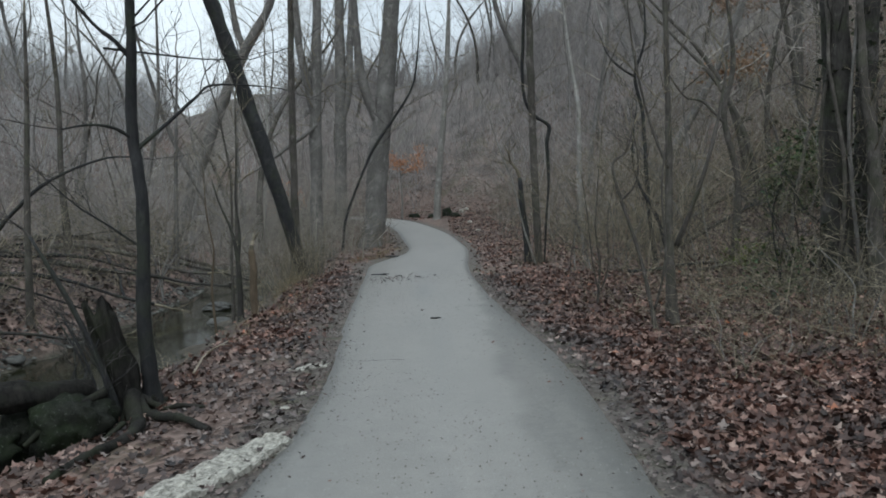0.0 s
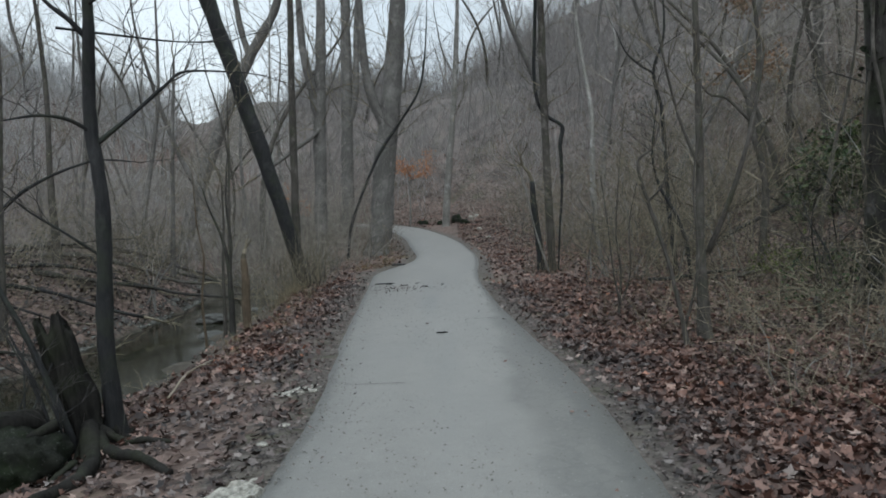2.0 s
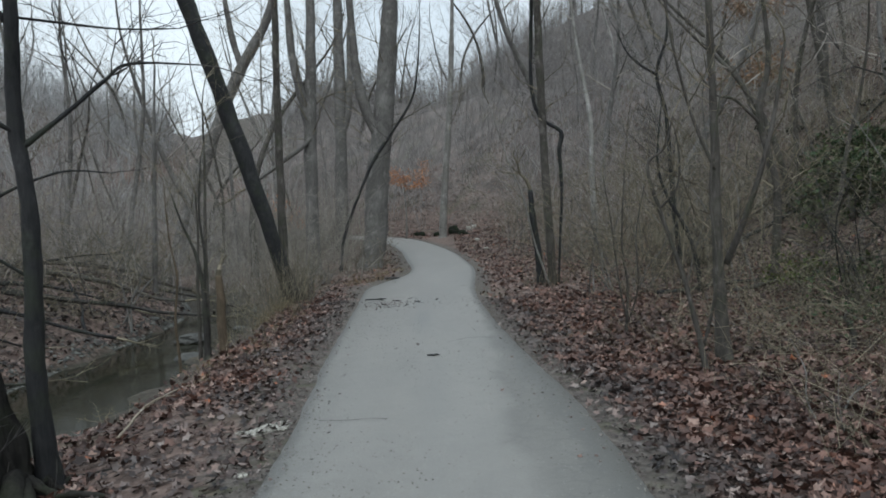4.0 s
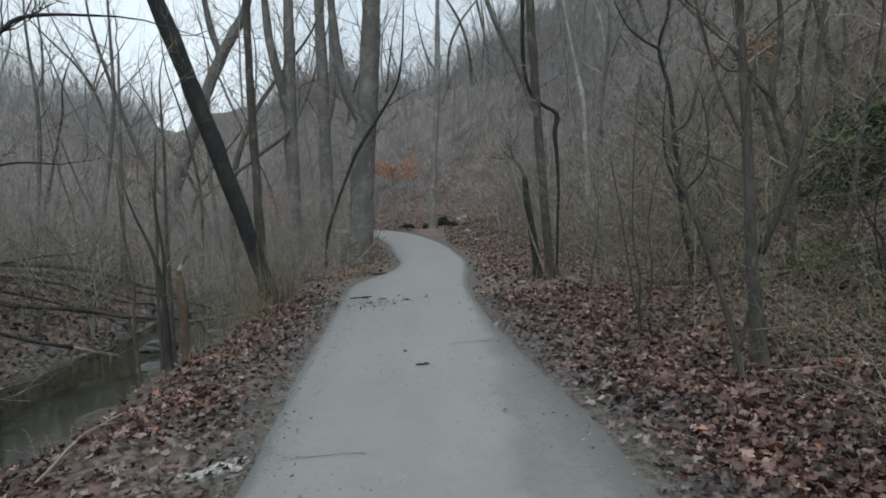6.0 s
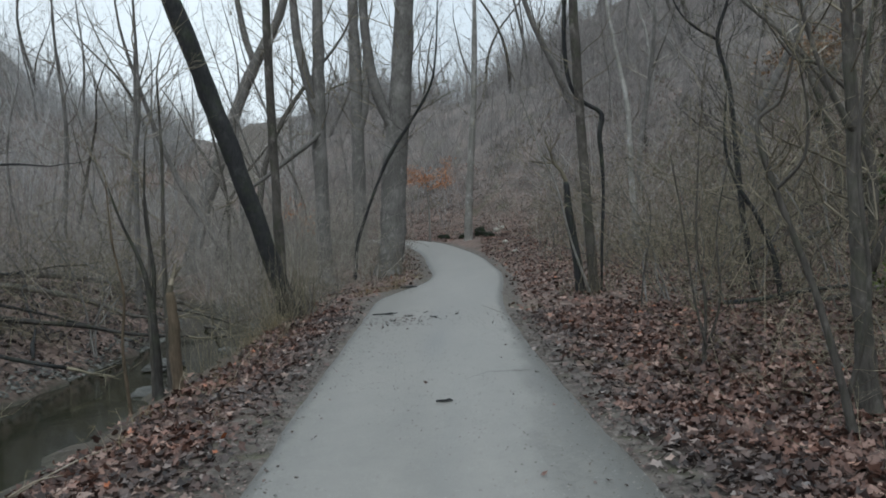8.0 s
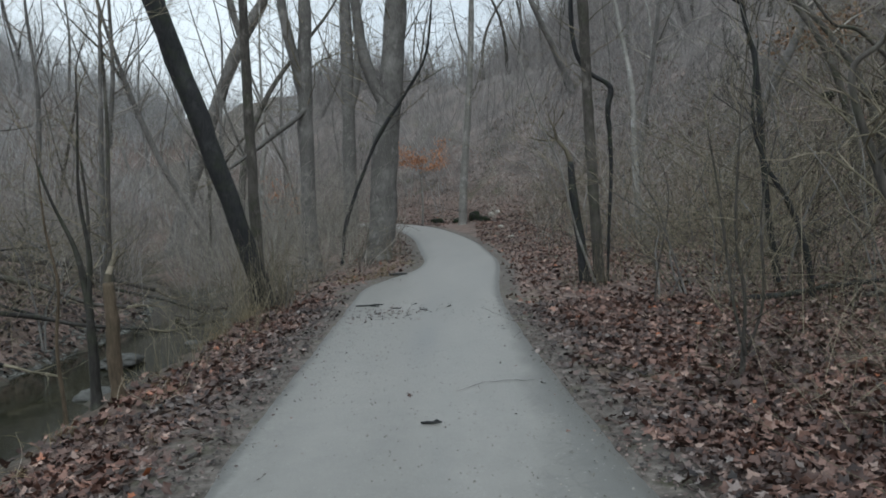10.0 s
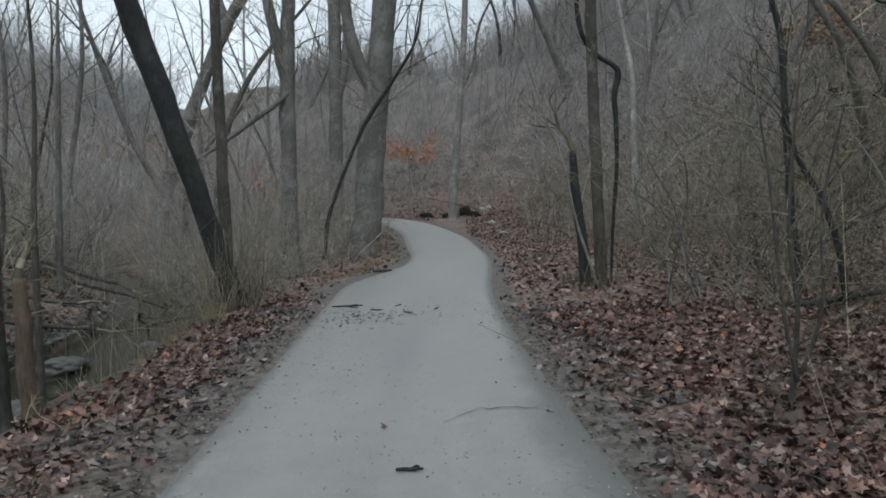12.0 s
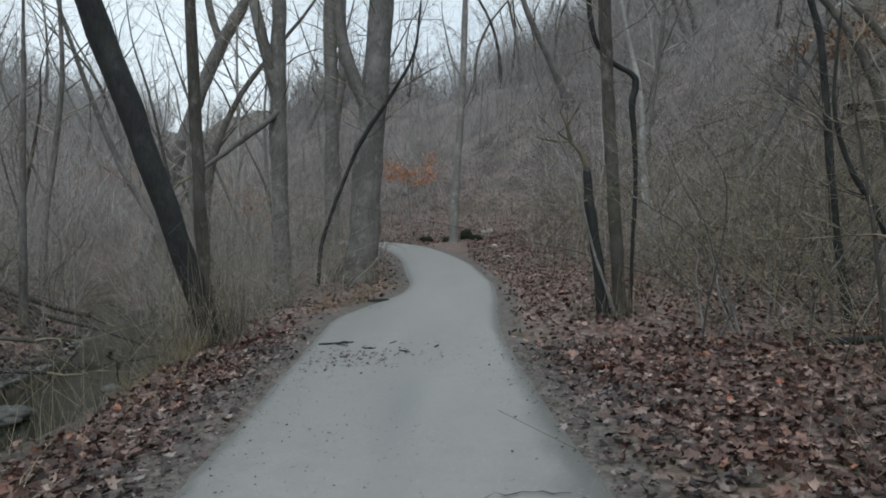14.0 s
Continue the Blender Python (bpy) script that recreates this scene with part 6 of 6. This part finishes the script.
def shore_pebbles(n, seed):
    r = np.random.RandomState(seed)
    y = r.uniform(8, 24, n)
    x = smooth_interp(y, CREEK_Y, CREEK_X) - smooth_interp(y, CREEK_Y, CREEK_W) - np.abs(r.normal(0.05, 0.16, n))
    s = (0.015 + 0.05 * r.uniform(0, 1, n) ** 2.5)[:, None, None]
    shape = np.array([(1, 0, 0), (0, 0.8, 0), (-1, 0, 0), (0, -0.8, 0), (0, 0, 0.55)])[None] * r.uniform(0.6, 1.3, (n, 5, 3))
    a = r.uniform(0, 6.28, n)[:, None]
    V = shape * s
    V = np.stack([V[..., 0] * np.cos(a) - V[..., 1] * np.sin(a), V[..., 0] * np.sin(a) + V[..., 1] * np.cos(a), V[..., 2]], -1)
    V = V + np.stack([x, y, np.maximum(height(x, y), WATER_Z)], -1)[:, None, :]
    F = (np.arange(n) * 5)[:, None, None] + np.array([[0, 1, 4], [1, 2, 4], [2, 3, 4], [3, 0, 4]])[None]
    return mesh_of("shore_gravel", V.reshape(-1, 3), F.reshape(-1), 3, SHORE)


tagged(new("shore_gravel", shore_pebbles(2600, 8)), "wet grey gravel and small stones along the creek's shore", "gravel", kind="stuff")


def rim_places(n, seed):
    r = np.random.RandomState(seed)
    y = 2.0 + 15 * r.uniform(0, 1, n) ** 1.2
    off = np.abs(r.normal(0, 0.22, n)) * np.sign(r.uniform(-0.07, 1, n))
    x = np.where(r.uniform(0, 1, n) < 0.5, edge_left(y) - off, edge_right(y) + off)
    z = np.maximum(height(x, y), np.where(off < 0, grade(y) + 0.012, -9)) + 0.012
    return np.stack([x, y, z], -1)


tagged(new("leaf_crumbs", leaf_mesh("leaf_crumbs", rim_places(6000, 41), 0.028, 42, WET_LEAF, 0.35, PLAIN_LEAF)), "dark crumbs of leaf along the path's edges", "leaves", kind="stuff")


def clump(name, label, category, x, y, h, radius, n, size, material, seed, bark=BARK_BROWN, flat=0.5, top=0.0):
    """A small leafy tree or bush: stems, twigs and loose leaves."""
    rng = random.Random(seed)
    z = ground_at(x, y)
    base = thing(name, x, y, z, label, category)
    segs = []
    pts = [(0, 0, -0.1), (0.05, 0, h * 0.4), (0, 0.05, h * 0.8), (0.05, 0, h)]
    part("stem", tube("stem", pts, [0.05, 0.04, 0.03, 0.015], bark, 7, 0.08, seed), base)
    for _ in range(12):
        p, d = along(pts, rng.uniform(0.4, 1))
        a = rng.uniform(0, 2 * math.pi)
        ramify(rng, p, Vector((math.cos(a), math.sin(a), rng.uniform(0, 0.6))), radius * rng.uniform(0.6, 1.1), 0.012, 1, segs)
    tagged(part("crown", sticks("crown", segs, TWIG), base), kind="stuff")
    P = []
    high = [q for q in segs if q[5] > top * h] or segs
    for _ in range(n):
        s = high[rng.randrange(len(high))]
        P.append([s[3 + j] + rng.gauss(0, 0.17 * radius * (flat if j == 2 else 1)) for j in range(3)])
    tagged(part("foliage", leaf_mesh("foliage", np.array(P), size, seed, material, 0.7, PLAIN_LEAF), base), kind="stuff")
    return base


clump("beech_sapling", "young beech holding orange dead leaves", "tree", -2.2, 41.8, 3.3, 1.15, 1700, 0.075, ORANGE_LEAF, 501, BARK_PALE, 0.4, 0.8)
clump("beech_sapling", "young beech holding rusty dead leaves beyond the creek", "tree", -7.4, 36, 2.0, 0.9, 320, 0.10, ORANGE_LEAF, 511, BARK_GREY, 0.5, 0.5)
clump("beech_sapling", "young beech holding pale orange dead leaves", "tree", 14.1, 36.2, 1.3, 1.4, 900, 0.17, TAN_LEAF, 502, BARK_PALE, 0.4, 0.6)
clump("beech_sapling", "young beech holding pale orange dead leaves", "tree", 18.7, 46.8, 1.8, 2.0, 1100, 0.20, TAN_LEAF, 503, BARK_PALE, 0.4, 0.6)
clump("evergreen_bush", "dark green evergreen bush on the slope", "bush", 10.5, 21.4, 0.45, 1.2, 2400, 0.14, GREEN_LEAF, 504)
clump("evergreen_bush", "dark green evergreen bush on the slope", "bush", 9.8, 21.1, 0.35, 0.9, 1500, 0.13, GREEN_LEAF, 505)
clump("evergreen_bush", "broad dark green evergreen bush on the slope", "bush", 11.5, 21.9, 0.5, 1.1, 1800, 0.14, GREEN_LEAF, 512)
clump("evergreen_bush", "low green shrub in the leaf litter", "bush", 5.6, 12.3, 0.5, 0.5, 260, 0.07, GREEN_LEAF, 506)
clump("evergreen_bush", "dark evergreen growth at the foot of the dark trees", "bush", 7.0, 12.4, 1.5, 0.6, 380, 0.06, GREEN_LEAF, 507)
clump("evergreen_bush", "low yellowish-green shrub on the slope's foot", "bush", 5.95, 14.7, 0.3, 0.6, 700, 0.055, MOSS_LEAF, 508)
clump("evergreen_bush", "small yellow-green plant in the leaf litter", "bush", 4.3, 9.9, 0.45, 0.42, 240, 0.04, GREEN_LEAF, 509)


def ivy(x, y, top, n, seed):
    """Dark ivy wrapping a trunk in uneven patches."""
    r = np.random.RandomState(seed)
    z = r.uniform(0.1, top, n)
    a = r.uniform(0, 2 * np.pi, n)
    ok = np.sin(2.1 * a + 1.7 * z) + 0.8 * np.sin(3.3 * z - a + 1) > -0.15
    z, a = z[ok], a[ok]
    q = 0.19 + 0.06 * np.sin(2 * a + 2.3 * z) + np.abs(r.normal(0, 0.07, len(z)))
    P = np.stack([q * np.cos(a) - 0.06 * z, q * np.sin(a) - 0.09 * z, z], -1)
    base = thing("ivy", x, y, ground_at(x, y), "dark evergreen ivy clinging round a tree trunk", "ivy")
    tagged(part("foliage", leaf_mesh("foliage", P, 0.085, seed, IVY_LEAF, 0.9, PLAIN_LEAF), base), kind="stuff")


ivy(6.03, 11.58, 8.5, 900, 801)
ivy(6.72, 11.9, 6.0, 900, 802)
